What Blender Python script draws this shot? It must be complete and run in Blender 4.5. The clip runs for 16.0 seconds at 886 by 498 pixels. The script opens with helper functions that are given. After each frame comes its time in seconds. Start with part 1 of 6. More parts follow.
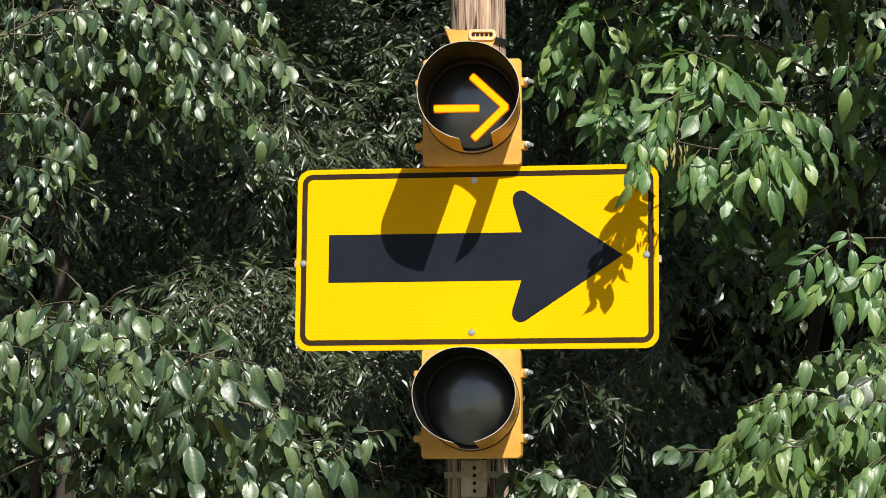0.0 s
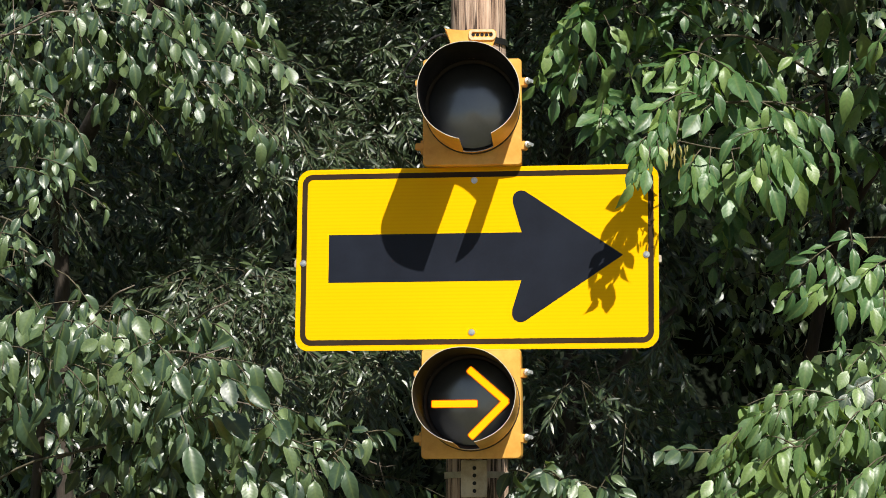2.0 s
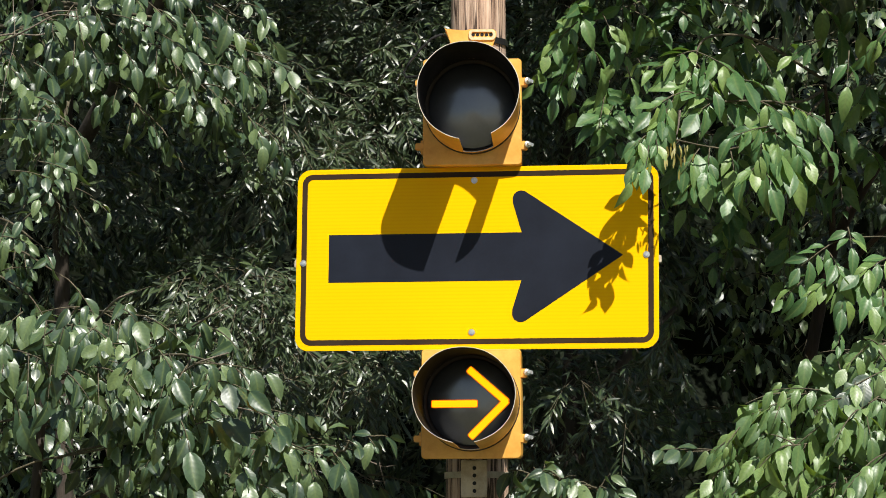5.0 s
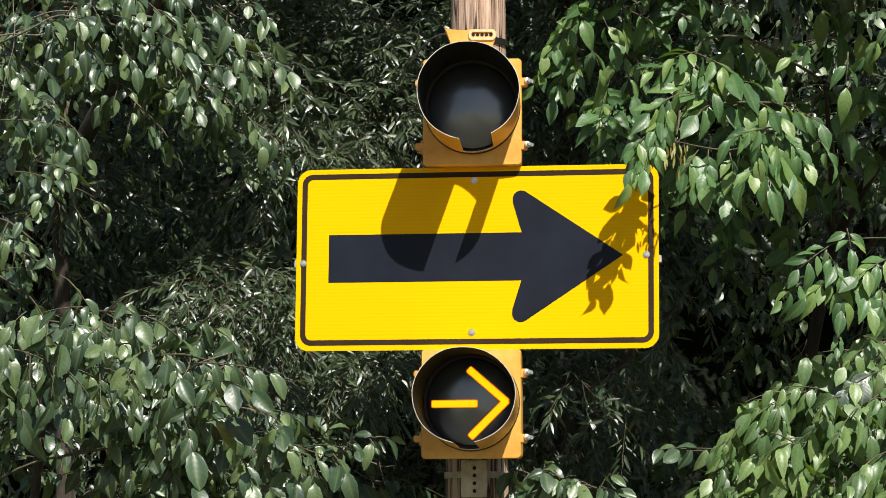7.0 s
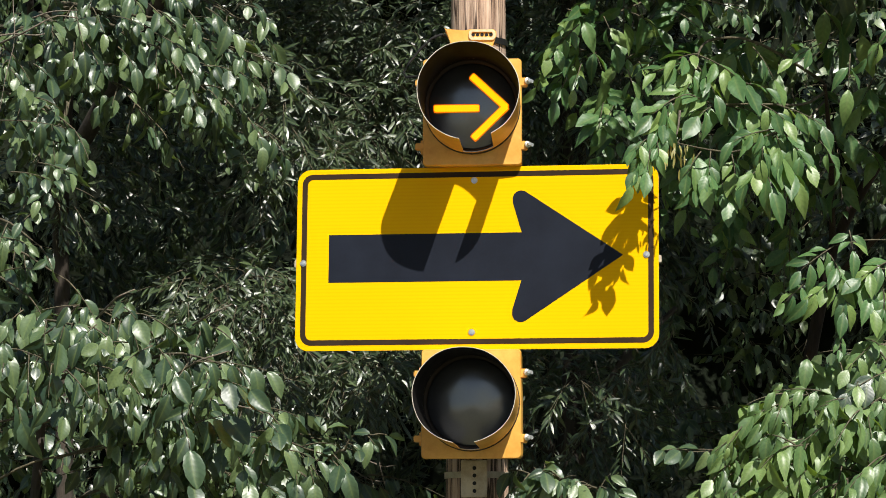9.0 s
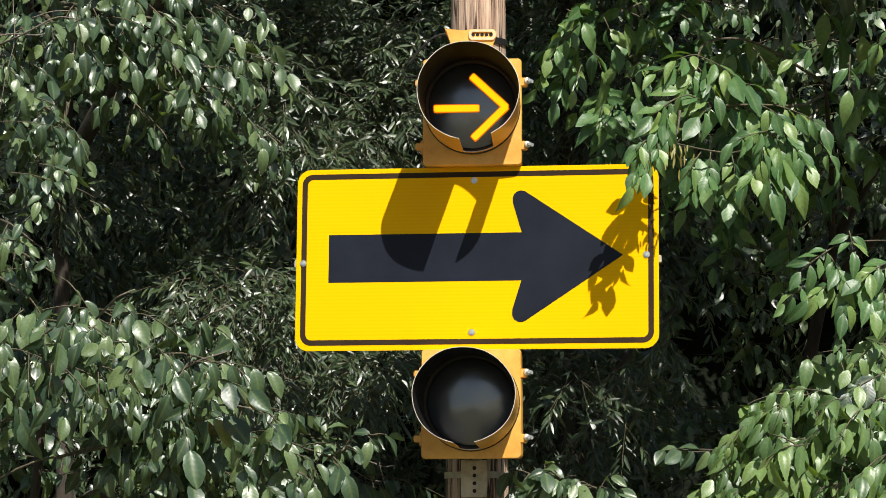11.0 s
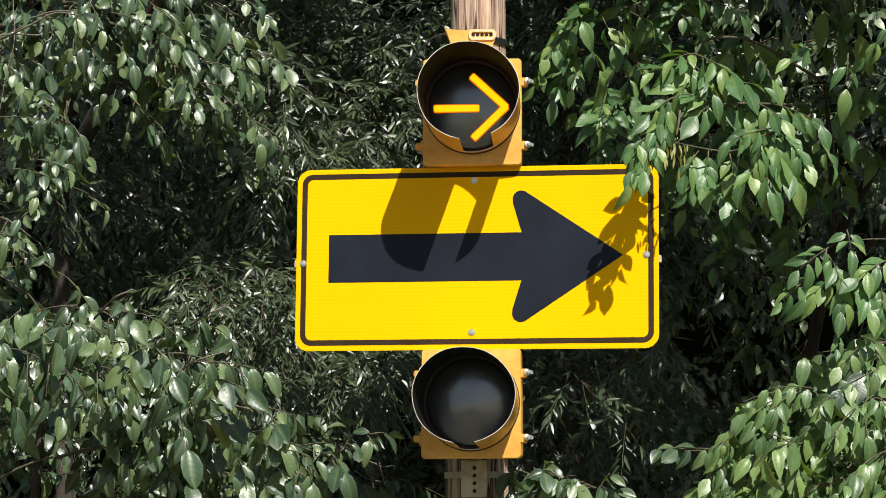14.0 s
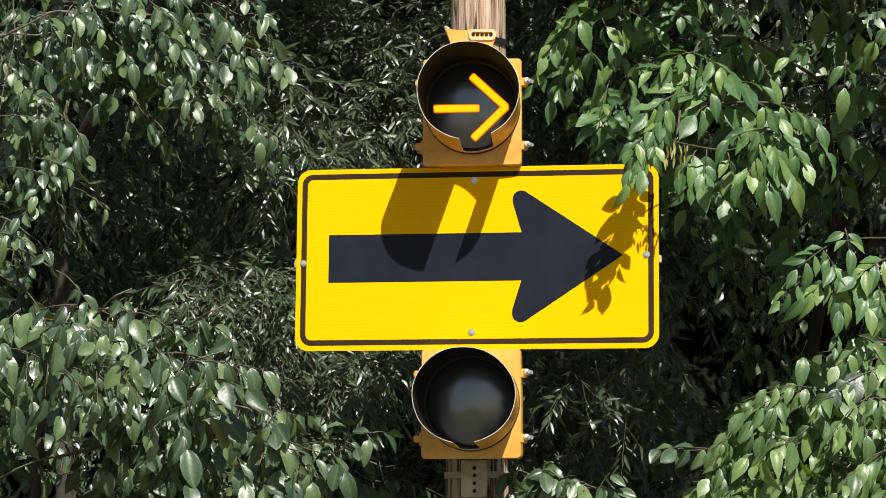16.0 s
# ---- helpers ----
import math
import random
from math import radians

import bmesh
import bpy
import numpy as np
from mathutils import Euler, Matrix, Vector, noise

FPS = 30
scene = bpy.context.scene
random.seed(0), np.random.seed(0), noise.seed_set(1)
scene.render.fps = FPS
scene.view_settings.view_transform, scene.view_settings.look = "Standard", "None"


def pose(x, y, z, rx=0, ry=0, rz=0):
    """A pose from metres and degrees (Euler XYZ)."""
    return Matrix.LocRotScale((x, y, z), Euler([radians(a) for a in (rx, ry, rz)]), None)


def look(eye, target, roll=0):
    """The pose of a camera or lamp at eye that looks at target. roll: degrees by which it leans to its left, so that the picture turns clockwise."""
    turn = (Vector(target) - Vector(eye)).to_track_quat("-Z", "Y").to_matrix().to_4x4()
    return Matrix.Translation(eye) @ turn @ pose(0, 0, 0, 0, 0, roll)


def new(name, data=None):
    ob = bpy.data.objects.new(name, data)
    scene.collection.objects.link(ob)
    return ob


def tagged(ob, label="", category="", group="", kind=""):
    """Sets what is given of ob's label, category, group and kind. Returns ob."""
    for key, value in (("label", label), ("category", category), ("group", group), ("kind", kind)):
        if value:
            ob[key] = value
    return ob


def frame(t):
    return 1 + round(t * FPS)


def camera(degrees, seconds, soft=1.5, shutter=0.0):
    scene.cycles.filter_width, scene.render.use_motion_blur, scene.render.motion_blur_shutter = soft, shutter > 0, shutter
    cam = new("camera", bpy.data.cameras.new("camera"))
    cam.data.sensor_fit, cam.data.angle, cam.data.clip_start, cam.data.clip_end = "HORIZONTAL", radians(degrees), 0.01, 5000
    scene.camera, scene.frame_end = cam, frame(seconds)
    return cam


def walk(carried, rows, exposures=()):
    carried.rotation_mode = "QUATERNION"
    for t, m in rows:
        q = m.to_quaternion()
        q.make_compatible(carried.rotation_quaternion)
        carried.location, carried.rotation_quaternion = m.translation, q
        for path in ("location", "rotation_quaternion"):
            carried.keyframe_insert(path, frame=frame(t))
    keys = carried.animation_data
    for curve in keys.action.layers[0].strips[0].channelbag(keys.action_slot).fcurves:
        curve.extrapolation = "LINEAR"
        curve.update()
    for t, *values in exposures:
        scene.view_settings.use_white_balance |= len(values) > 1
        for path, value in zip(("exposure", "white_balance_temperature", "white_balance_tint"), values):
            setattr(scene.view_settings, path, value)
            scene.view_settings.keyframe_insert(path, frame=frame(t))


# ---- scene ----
cam = camera(18.53, 16.0, soft=0.8)
EYE_POSE = look((0, -9, 1.6), (-0.109, -0.065, 2.675))
walk(cam, [(0, EYE_POSE), (16, EYE_POSE)])

# ---- light ----
SUN_EL, SUN_AZ = radians(46.5), radians(19)
TO_SUN = Vector((math.sin(SUN_AZ) * math.cos(SUN_EL), -math.cos(SUN_AZ) * math.cos(SUN_EL), math.sin(SUN_EL)))
world = bpy.data.worlds.new("world")
scene.world = world
world.use_nodes = True
sky = world.node_tree.nodes.new("ShaderNodeTexSky")
sky.sky_type, sky.sun_disc = "NISHITA", False
sky.sun_elevation, sky.sun_rotation = SUN_EL, math.pi - SUN_AZ
world.node_tree.links.new(sky.outputs[0], world.node_tree.nodes["Background"].inputs[0])
world.node_tree.nodes["Background"].inputs[1].default_value = 0.054
sun = new("sun", bpy.data.lights.new("sun", "SUN"))
sun.data.energy, sun.data.angle, sun.data.color = 5.0, radians(0.5), (1.0, 0.96, 0.88)
sun.matrix_basis = look(TO_SUN * 60, (0, 0, 0))
scene.view_settings.exposure = 0.38

# ---- materials ----


def mat(name):
    m = bpy.data.materials.new(name)
    m.use_nodes = True
    nt = m.node_tree
    return m, nt, nt.nodes["Principled BSDF"]


def node(nt, kind, **values):
    n = nt.nodes.new(kind)
    for k, v in values.items():
        key = int(k[1:]) if k[0] == "i" and k[1:].isdigit() else k
        n.inputs[key].default_value = v
    return n


def link(nt, a, b):
    nt.links.new(a, b)


def coords(nt, scale=(1, 1, 1)):
    tc = nt.nodes.new("ShaderNodeTexCoord")
    mp = nt.nodes.new("ShaderNodeMapping")
    mp.inputs["Scale"].default_value = scale
    link(nt, tc.outputs["Object"], mp.inputs[0])
    return mp.outputs[0]


def noise_tex(nt, vec, scale, detail=4, rough=0.55):
    n = node(nt, "ShaderNodeTexNoise", Scale=scale, Detail=detail, Roughness=rough)
    link(nt, vec, n.inputs["Vector"])
    return n.outputs[0]


def ramp(nt, fac, stops):
    r = nt.nodes.new("ShaderNodeValToRGB")
    el = r.color_ramp.elements
    while len(el) < len(stops):
        el.new(0.5)
    for e, (p, c) in zip(el, stops):
        e.position, e.color = p, (*c, 1)
    link(nt, fac, r.inputs[0])
    return r.outputs[0]


def bump(nt, b, height, strength, distance=0.002):
    n = node(nt, "ShaderNodeBump", Strength=strength, Distance=distance)
    link(nt, height, n.inputs["Height"])
    link(nt, n.outputs[0], b.inputs["Normal"])


def worn(name, base, dark, scale=9, rough=(0.35, 0.6), metallic=0.0, relief=0.15, spread=(0.35, 0.7)):
    """A painted, moulded or metal surface with stains at two scales and fine relief."""
    m, nt, b = mat(name)
    vec = coords(nt)
    big, fine = noise_tex(nt, vec, scale, 5, 0.6), noise_tex(nt, vec, scale * 14, 3)
    mix = node(nt, "ShaderNodeMath", i1=0.25)
    mix.operation = "MULTIPLY_ADD"
    link(nt, fine, mix.inputs[0])
    link(nt, big, mix.inputs[2])
    link(nt, ramp(nt, mix.outputs[0], [(spread[0] + 0.1, dark), (spread[1] + 0.1, base)]), b.inputs["Base Color"])
    rr = node(nt, "ShaderNodeMapRange", i3=rough[0], i4=rough[1])
    link(nt, big, rr.inputs[0])
    link(nt, rr.outputs[0], b.inputs["Roughness"])
    b.inputs["Metallic"].default_value = metallic
    bump(nt, b, fine, relief, 0.001)
    return m


def leaf_material(name, dark, mid, light, rough=0.42, through_light=0.22, single=False, gloss=0.75):
    """Leaf blade: paler midrib, mottling, a shade of its own for each leaf, light let through."""
    m, nt, b = mat(name)
    if single:
        rnd = nt.nodes.new("ShaderNodeObjectInfo").outputs["Random"]
    else:
        rnd = nt.nodes.new("ShaderNodeNewGeometry").outputs["Random Per Island"]
    shade = ramp(nt, rnd, [(0.0, dark), (0.55, mid), (1.0, light)])
    vec = coords(nt, (0.1, 0.1, 0.1) if single else (1, 1, 1))
    blot = ramp(nt, noise_tex(nt, vec, 60, 3), [(0.3, (0.8, 0.82, 0.78)), (0.7, (1.1, 1.08, 1.0))])
    mul = node(nt, "ShaderNodeMix")
    mul.data_type, mul.blend_type = "RGBA", "MULTIPLY"
    mul.inputs[0].default_value = 1.0
    link(nt, shade, mul.inputs[6])
    link(nt, blot, mul.inputs[7])
    # side veins slant from the midrib to the rim
    rib = nt.nodes.new("ShaderNodeAttribute")
    rib.attribute_name = "rib"
    ribpow = node(nt, "ShaderNodeMath", i1=7.0)
    ribpow.operation = "POWER"
    link(nt, rib.outputs["Fac"], ribpow.inputs[0])
    ribfac = node(nt, "ShaderNodeMath", i1=0.5)
    ribfac.operation = "MULTIPLY"
    link(nt, ribpow.outputs[0], ribfac.inputs[0])
    vein = node(nt, "ShaderNodeMix")
    vein.data_type = "RGBA"
    link(nt, ribfac.outputs[0], vein.inputs[0])
    link(nt, mul.outputs[2], vein.inputs[6])
    vein.inputs[7].default_value = (0.2, 0.26, 0.09, 1)
    b.inputs["Specular IOR Level"].default_value = gloss
    rr = node(nt, "ShaderNodeMapRange", i3=rough - 0.1, i4=rough + 0.1)
    link(nt, noise_tex(nt, vec, 25, 2), rr.inputs[0])
    link(nt, rr.outputs[0], b.inputs["Roughness"])
    along = nt.nodes.new("ShaderNodeAttribute")
    along.attribute_name = "along"
    chev = node(nt, "ShaderNodeMath", i1=0.22)
    chev.operation = "MULTIPLY_ADD"
    link(nt, rib.outputs["Fac"], chev.inputs[0])
    link(nt, along.outputs["Fac"], chev.inputs[2])
    freq = node(nt, "ShaderNodeMath", i1=44.0)
    freq.operation = "MULTIPLY"
    link(nt, chev.outputs[0], freq.inputs[0])
    veins = node(nt, "ShaderNodeMath")
    veins.operation = "SINE"
    link(nt, freq.outputs[0], veins.inputs[0])
    ribbed = node(nt, "ShaderNodeMix")
    ribbed.data_type, ribbed.blend_type = "RGBA", "MULTIPLY"
    ribbed.inputs[0].default_value = 1.0
    link(nt, vein.outputs[2], ribbed.inputs[6])
    span = node(nt, "ShaderNodeMapRange", i1=-1.0, i2=1.0)
    link(nt, veins.outputs[0], span.inputs[0])
    link(nt, ramp(nt, span.outputs[0], [(0.0, (1.05, 1.05, 1.03)), (0.75, (1.0, 1.0, 1.0)), (1.0, (0.88, 0.88, 0.88))]), ribbed.inputs[7])
    link(nt, ribbed.outputs[2], b.inputs["Base Color"])
    hills = node(nt, "ShaderNodeMath", i1=0.045)
    hills.operation = "MULTIPLY_ADD"
    link(nt, veins.outputs[0], hills.inputs[0])
    link(nt, noise_tex(nt, vec, 22, 2, 0.4), hills.inputs[2])
    bump(nt, b, hills.outputs[0], 0.3, 0.004)
    tr = nt.nodes.new("ShaderNodeBsdfTranslucent")
    warm = node(nt, "ShaderNodeMix")
    warm.data_type, warm.blend_type = "RGBA", "MULTIPLY"
    warm.inputs[0].default_value = 1.0
    link(nt, vein.outputs[2], warm.inputs[6])
    warm.inputs[7].default_value = (2.0, 1.9, 0.5, 1)
    link(nt, warm.outputs[2], tr.inputs[0])
    ms = node(nt, "ShaderNodeMixShader", i0=through_light)
    link(nt, b.outputs[0], ms.inputs[1])
    link(nt, tr.outputs[0], ms.inputs[2])
    link(nt, ms.outputs[0], nt.nodes["Material Output"].inputs[0])
    return m


def bark_material(name, dark, light, scale=14):
    m, nt, b = mat(name)
    vec = coords(nt, (1, 1, 0.22))
    a, f = noise_tex(nt, vec, scale, 6, 0.65), noise_tex(nt, vec, scale * 7, 4)
    link(nt, ramp(nt, a, [(0.35, dark), (0.65, light)]), b.inputs["Base Color"])
    b.inputs["Roughness"].default_value = 0.9
    bump(nt, b, f, 0.8, 0.006)
    return m


def pole_wood():
    """Weathered grey-brown timber with long drying cracks."""
    m, nt, b = mat("weathered_pole_wood")
    vec = coords(nt, (1, 1, 0.035))
    grain, fine = noise_tex(nt, vec, 62, 7, 0.75), noise_tex(nt, vec, 240, 3)
    tone = noise_tex(nt, coords(nt, (1, 1, 0.15)), 9, 3)
    col = ramp(nt, grain, [(0.35, (0.06, 0.04, 0.028)), (0.41, (0.28, 0.19, 0.14)), (0.49, (0.5, 0.375, 0.29)), (0.66, (0.7, 0.57, 0.47))])
    tint = ramp(nt, tone, [(0.3, (0.75, 0.72, 0.7)), (0.7, (1.1, 1.0, 0.92))])
    mul = node(nt, "ShaderNodeMix")
    mul.data_type, mul.blend_type = "RGBA", "MULTIPLY"
    mul.inputs[0].default_value = 1.0
    link(nt, col, mul.inputs[6])
    link(nt, tint, mul.inputs[7])
    split = noise_tex(nt, coords(nt, (1, 1, 0.03)), 26, 4, 0.6)
    dist = node(nt, "ShaderNodeMath", i1=0.5)
    dist.operation = "SUBTRACT"
    link(nt, split, dist.inputs[0])
    gap = node(nt, "ShaderNodeMath")
    gap.operation = "ABSOLUTE"
    link(nt, dist.outputs[0], gap.inputs[0])
    dark = ramp(nt, gap.outputs[0], [(0.008, (0.1, 0.08, 0.07)), (0.03, (1, 1, 1))])
    mul2 = node(nt, "ShaderNodeMix")
    mul2.data_type, mul2.blend_type = "RGBA", "MULTIPLY"
    mul2.inputs[0].default_value = 1.0
    link(nt, mul.outputs[2], mul2.inputs[6])
    link(nt, dark, mul2.inputs[7])
    link(nt, mul2.outputs[2], b.inputs["Base Color"])
    b.inputs["Roughness"].default_value = 0.85
    add = node(nt, "ShaderNodeMath", i1=0.3)
    add.operation = "MULTIPLY_ADD"
    link(nt, fine, add.inputs[0])
    link(nt, grain, add.inputs[2])
    bump(nt, b, add.outputs[0], 1.0, 0.006)
    return m


def sheeting():
    """Yellow retroreflective sheeting: faint printed rows and slight cloudiness."""
    m, nt, b = mat("yellow_reflective_sheeting")
    vec = coords(nt)
    wave = node(nt, "ShaderNodeTexWave", Scale=26.0, Distortion=0.6, Detail=2.0)
    wave.bands_direction = "Z"
    link(nt, vec, wave.inputs[0])
    cloud = noise_tex(nt, vec, 5, 4)
    mix = node(nt, "ShaderNodeMath")
    mix.operation = "MULTIPLY"
    link(nt, wave.outputs["Fac"], mix.inputs[0])
    link(nt, cloud, mix.inputs[1])
    link(nt, ramp(nt, mix.outputs[0], [(0.0, (0.885, 0.455, 0.0003)), (0.18, (0.9, 0.485, 0.0004)), (0.6, (0.91, 0.5, 0.0006))]), b.inputs["Base Color"])
    b.inputs["Roughness"].default_value = 0.4
    b.inputs["Specular IOR Level"].default_value = 0.05
    bump(nt, b, wave.outputs["Fac"], 0.03, 0.001)
    return m


def glow(name, color, strength):
    m, nt, b = mat(name)
    b.inputs["Base Color"].default_value = (*[c * 0.4 for c in color], 1)
    b.inputs["Emission Color"].default_value = (*color, 1)
    b.inputs["Emission Strength"].default_value = strength
    return m


YELLOW_SHEET = sheeting()
BLACK_FILM = worn("black_sign_film", (0.013, 0.0165, 0.027), (0.01, 0.012, 0.019), 6, (0.35, 0.5), relief=0.04)
# brown paints in the yellow's glow bleeding over the thin black line
BORDER_FILM = worn("glow_browned_border_film", (0.045, 0.028, 0.016), (0.03, 0.018, 0.01), 6, (0.35, 0.5), relief=0.04)
BORDER_FILM.node_tree.nodes["Principled BSDF"].inputs["Specular IOR Level"].default_value = 0.1
BACK_METAL = worn("bare_aluminium", (0.5, 0.5, 0.5), (0.35, 0.35, 0.35), 12, (0.35, 0.55), 0.9)
HOUSING_YELLOW = worn("housing_yellow_paint", (0.85, 0.47, 0.1), (0.66, 0.32, 0.05), 8, (0.36, 0.55), relief=0.12)
VISOR_BLACK = worn("visor_inside_black", (0.006, 0.0058, 0.0058), (0.013, 0.01, 0.008), 10, (0.5, 0.75), relief=0.2)
VISOR_EDGE = worn("visor_bare_edge", (0.72, 0.69, 0.62), (0.45, 0.38, 0.28), 30, (0.35, 0.5), 0.3)
LENS_DARK = worn("smoked_lens", (0.045, 0.048, 0.056), (0.03, 0.032, 0.036), 7, (0.25, 0.4), relief=0.03)
LENS_DARK.node_tree.nodes["Principled BSDF"].inputs["Coat Weight"].default_value = 1.0
LENS_DARK.node_tree.nodes["Principled BSDF"].inputs["Coat IOR"].default_value = 2.1
LENS_DARK.node_tree.nodes["Principled BSDF"].inputs["Coat Roughness"].default_value = 0.17
lens_wave = LENS_DARK.node_tree.nodes.new("ShaderNodeBump")
lens_wave.inputs["Strength"].default_value, lens_wave.inputs["Distance"].default_value = 0.5, 0.012
link(LENS_DARK.node_tree, noise_tex(LENS_DARK.node_tree, coords(LENS_DARK.node_tree), 9, 1), lens_wave.inputs["Height"])
link(LENS_DARK.node_tree, lens_wave.outputs["Normal"], LENS_DARK.node_tree.nodes["Principled BSDF"].inputs["Coat Normal"])
VISOR_BLACK.node_tree.nodes["Principled BSDF"].inputs["Specular IOR Level"].default_value = 0.2
BLACK_FILM.node_tree.nodes["Principled BSDF"].inputs["Specular IOR Level"].default_value = 0.15
LENS_RING = worn("lens_gasket", (0.05, 0.032, 0.02), (0.025, 0.018, 0.014), 20, (0.5, 0.7))
ZINC = worn("zinc_hardware", (0.72, 0.72, 0.70), (0.42, 0.41, 0.38), 40, (0.25, 0.45), 0.85)
GALV = worn("galvanised_bracket", (0.56, 0.5, 0.38), (0.34, 0.28, 0.19), 22, (0.5, 0.7), 0.3)
PALE_PLATE = worn("pale_worn_plate", (0.78, 0.60, 0.38), (0.6, 0.4, 0.2), 30, (0.45, 0.6))
RUBBER = worn("black_cable_sheath", (0.02, 0.02, 0.02), (0.012, 0.012, 0.012), 30, (0.4, 0.55))
RUBBER.node_tree.nodes["Principled BSDF"].inputs["Specular IOR Level"].default_value = 0.15
POLE_WOOD = pole_wood()
SEED = leaf_material("seed_wing", (0.2, 0.19, 0.05), (0.3, 0.27, 0.08), (0.42, 0.36, 0.12), rough=0.5)
DEAD_WOOD = bark_material("dead_twig_bark", (0.1, 0.08, 0.06), (0.26, 0.22, 0.17), 60)
LED_ON = glow("amber_led_on", (1.0, 0.63, 0.0), 0.9)
LED_EDGE = glow("amber_led_edge", (1.0, 0.17, 0.0), 0.8)
LED_FADE = glow("amber_led_fading", (1.0, 0.26, 0.0), 0.6)
LED_LAST = glow("amber_led_last_glow", (1.0, 0.2, 0.02), 0.1)
BARK = bark_material("grey_brown_bark", (0.02, 0.016, 0.012), (0.07, 0.055, 0.042))
BARK_BROWN = bark_material("brown_bark", (0.018, 0.012, 0.009), (0.06, 0.036, 0.025))
TWIG = bark_material("twig_bark", (0.05, 0.042, 0.025), (0.15, 0.13, 0.08), 40)
OVATE = ((0.028, 0.058, 0.034), (0.064, 0.116, 0.064), (0.165, 0.235, 0.105))
POINTED_TONES = ((0.06, 0.12, 0.045), (0.118, 0.21, 0.078), (0.21, 0.31, 0.105))
ASH = ((0.05, 0.118, 0.045), (0.1, 0.205, 0.076), (0.21, 0.31, 0.095))
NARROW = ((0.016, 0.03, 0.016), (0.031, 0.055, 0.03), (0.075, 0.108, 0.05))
LEAF_OVATE, LEAF_OVATE_ONE = leaf_material("ovate_leaf", *OVATE, rough=0.38, gloss=1.0), leaf_material("ovate_leaf_single", *OVATE, rough=0.4, single=True, gloss=0.85)
LEAF_ASH, LEAF_ASH_ONE = leaf_material("ash_leaflet", *ASH, rough=0.42, gloss=0.6), leaf_material("ash_leaflet_single", *ASH, rough=0.42, single=True, gloss=0.6)
LEAF_POINTED, LEAF_POINTED_ONE = leaf_material("pointed_leaf", *POINTED_TONES), leaf_material("pointed_leaf_single", *POINTED_TONES, single=True)
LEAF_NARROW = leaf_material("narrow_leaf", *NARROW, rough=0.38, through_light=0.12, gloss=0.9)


def ground_material():
    m, nt, b = mat("dry_verge_soil_and_grass")
    vec = coords(nt)
    a, f = noise_tex(nt, vec, 0.8, 5), noise_tex(nt, vec, 25, 4)
    add = node(nt, "ShaderNodeMath", i1=0.5)
    add.operation = "MULTIPLY_ADD"
    link(nt, f, add.inputs[0])
    link(nt, a, add.inputs[2])
    link(nt, ramp(nt, add.outputs[0], [(0.5, (0.06, 0.05, 0.03)), (0.75, (0.1, 0.1, 0.045)), (0.95, (0.17, 0.15, 0.09))]), b.inputs["Base Color"])
    b.inputs["Roughness"].default_value = 0.95
    bump(nt, b, f, 0.8, 0.03)
    return m


GROUND = ground_material()

# ---- mesh helpers ----


def empty(name, m=None, **tags):
    ob = new(name)
    ob.empty_display_size = 0.1
    if m is not None:
        ob.matrix_basis = m
    return tagged(ob, **tags)


def part(name, bm, material, parent=None, label="", m=None, smooth=False):
    me = bpy.data.meshes.new(name)
    bmesh.ops.recalc_face_normals(bm, faces=bm.faces[:])
    bm.to_mesh(me)
    bm.free()
    for one in material if isinstance(material, (list, tuple)) else [material]:
        me.materials.append(one)
    if smooth:
        for f in me.polygons:
            f.use_smooth = True
    ob = new(name, me)
    ob.parent = parent
    if m is not None:
        ob.matrix_basis = m
    return tagged(ob, label=label)


def prism(outline, y0, y1, bevel=0.0):
    """A plate: an outline in x, z drawn out from y0 (front) to y1, front rim rounded."""
    bm = bmesh.new()
    front = [bm.verts.new((x, y0, z)) for x, z in outline]
    back = [bm.verts.new((x, y1, z)) for x, z in outline]
    face = bm.faces.new(front)
    bm.faces.new(back[::-1])
    n = len(outline)
    for i in range(n):
        bm.faces.new((front[i], back[i], back[(i + 1) % n], front[(i + 1) % n]))
    if bevel:
        bmesh.ops.bevel(bm, geom=list(face.edges), offset=bevel, segments=2, affect="EDGES")
    return bm


def round_rect(w, h, r, steps=6, cx=0.0, cz=0.0):
    pts = []
    for sx, sz, a0 in ((1, 1, 0), (-1, 1, 90), (-1, -1, 180), (1, -1, 270)):
        for i in range(steps + 1):
            a = radians(a0 + 90 * i / steps)
            pts.append((cx + sx * (w / 2 - r) + r * math.cos(a), cz + sz * (h / 2 - r) + r * math.sin(a)))
    return pts


def ring_plate(outer, inner, y0, y1):
    """A flat band between two outlines with equal counts of points."""
    bm = bmesh.new()
    n = len(outer)
    rows = [[bm.verts.new((x, y, z)) for x, z in o] for o, y in ((outer, y0), (inner, y0), (inner, y1), (outer, y1))]
    for a in range(4):
        for i in range(n):
            bm.faces.new((rows[a][i], rows[a][(i + 1) % n], rows[(a + 1) % 4][(i + 1) % n], rows[(a + 1) % 4][i]))
    return bm


def box(w, d, h, bevel=0.003, at=(0, 0, 0)):
    bm = bmesh.new()
    bmesh.ops.create_cube(bm, size=1, matrix=Matrix.Translation(at) @ Matrix.Diagonal((w, d, h, 1)))
    if bevel:
        bmesh.ops.bevel(bm, geom=bm.edges[:], offset=bevel, segments=2, affect="EDGES")
    return bm


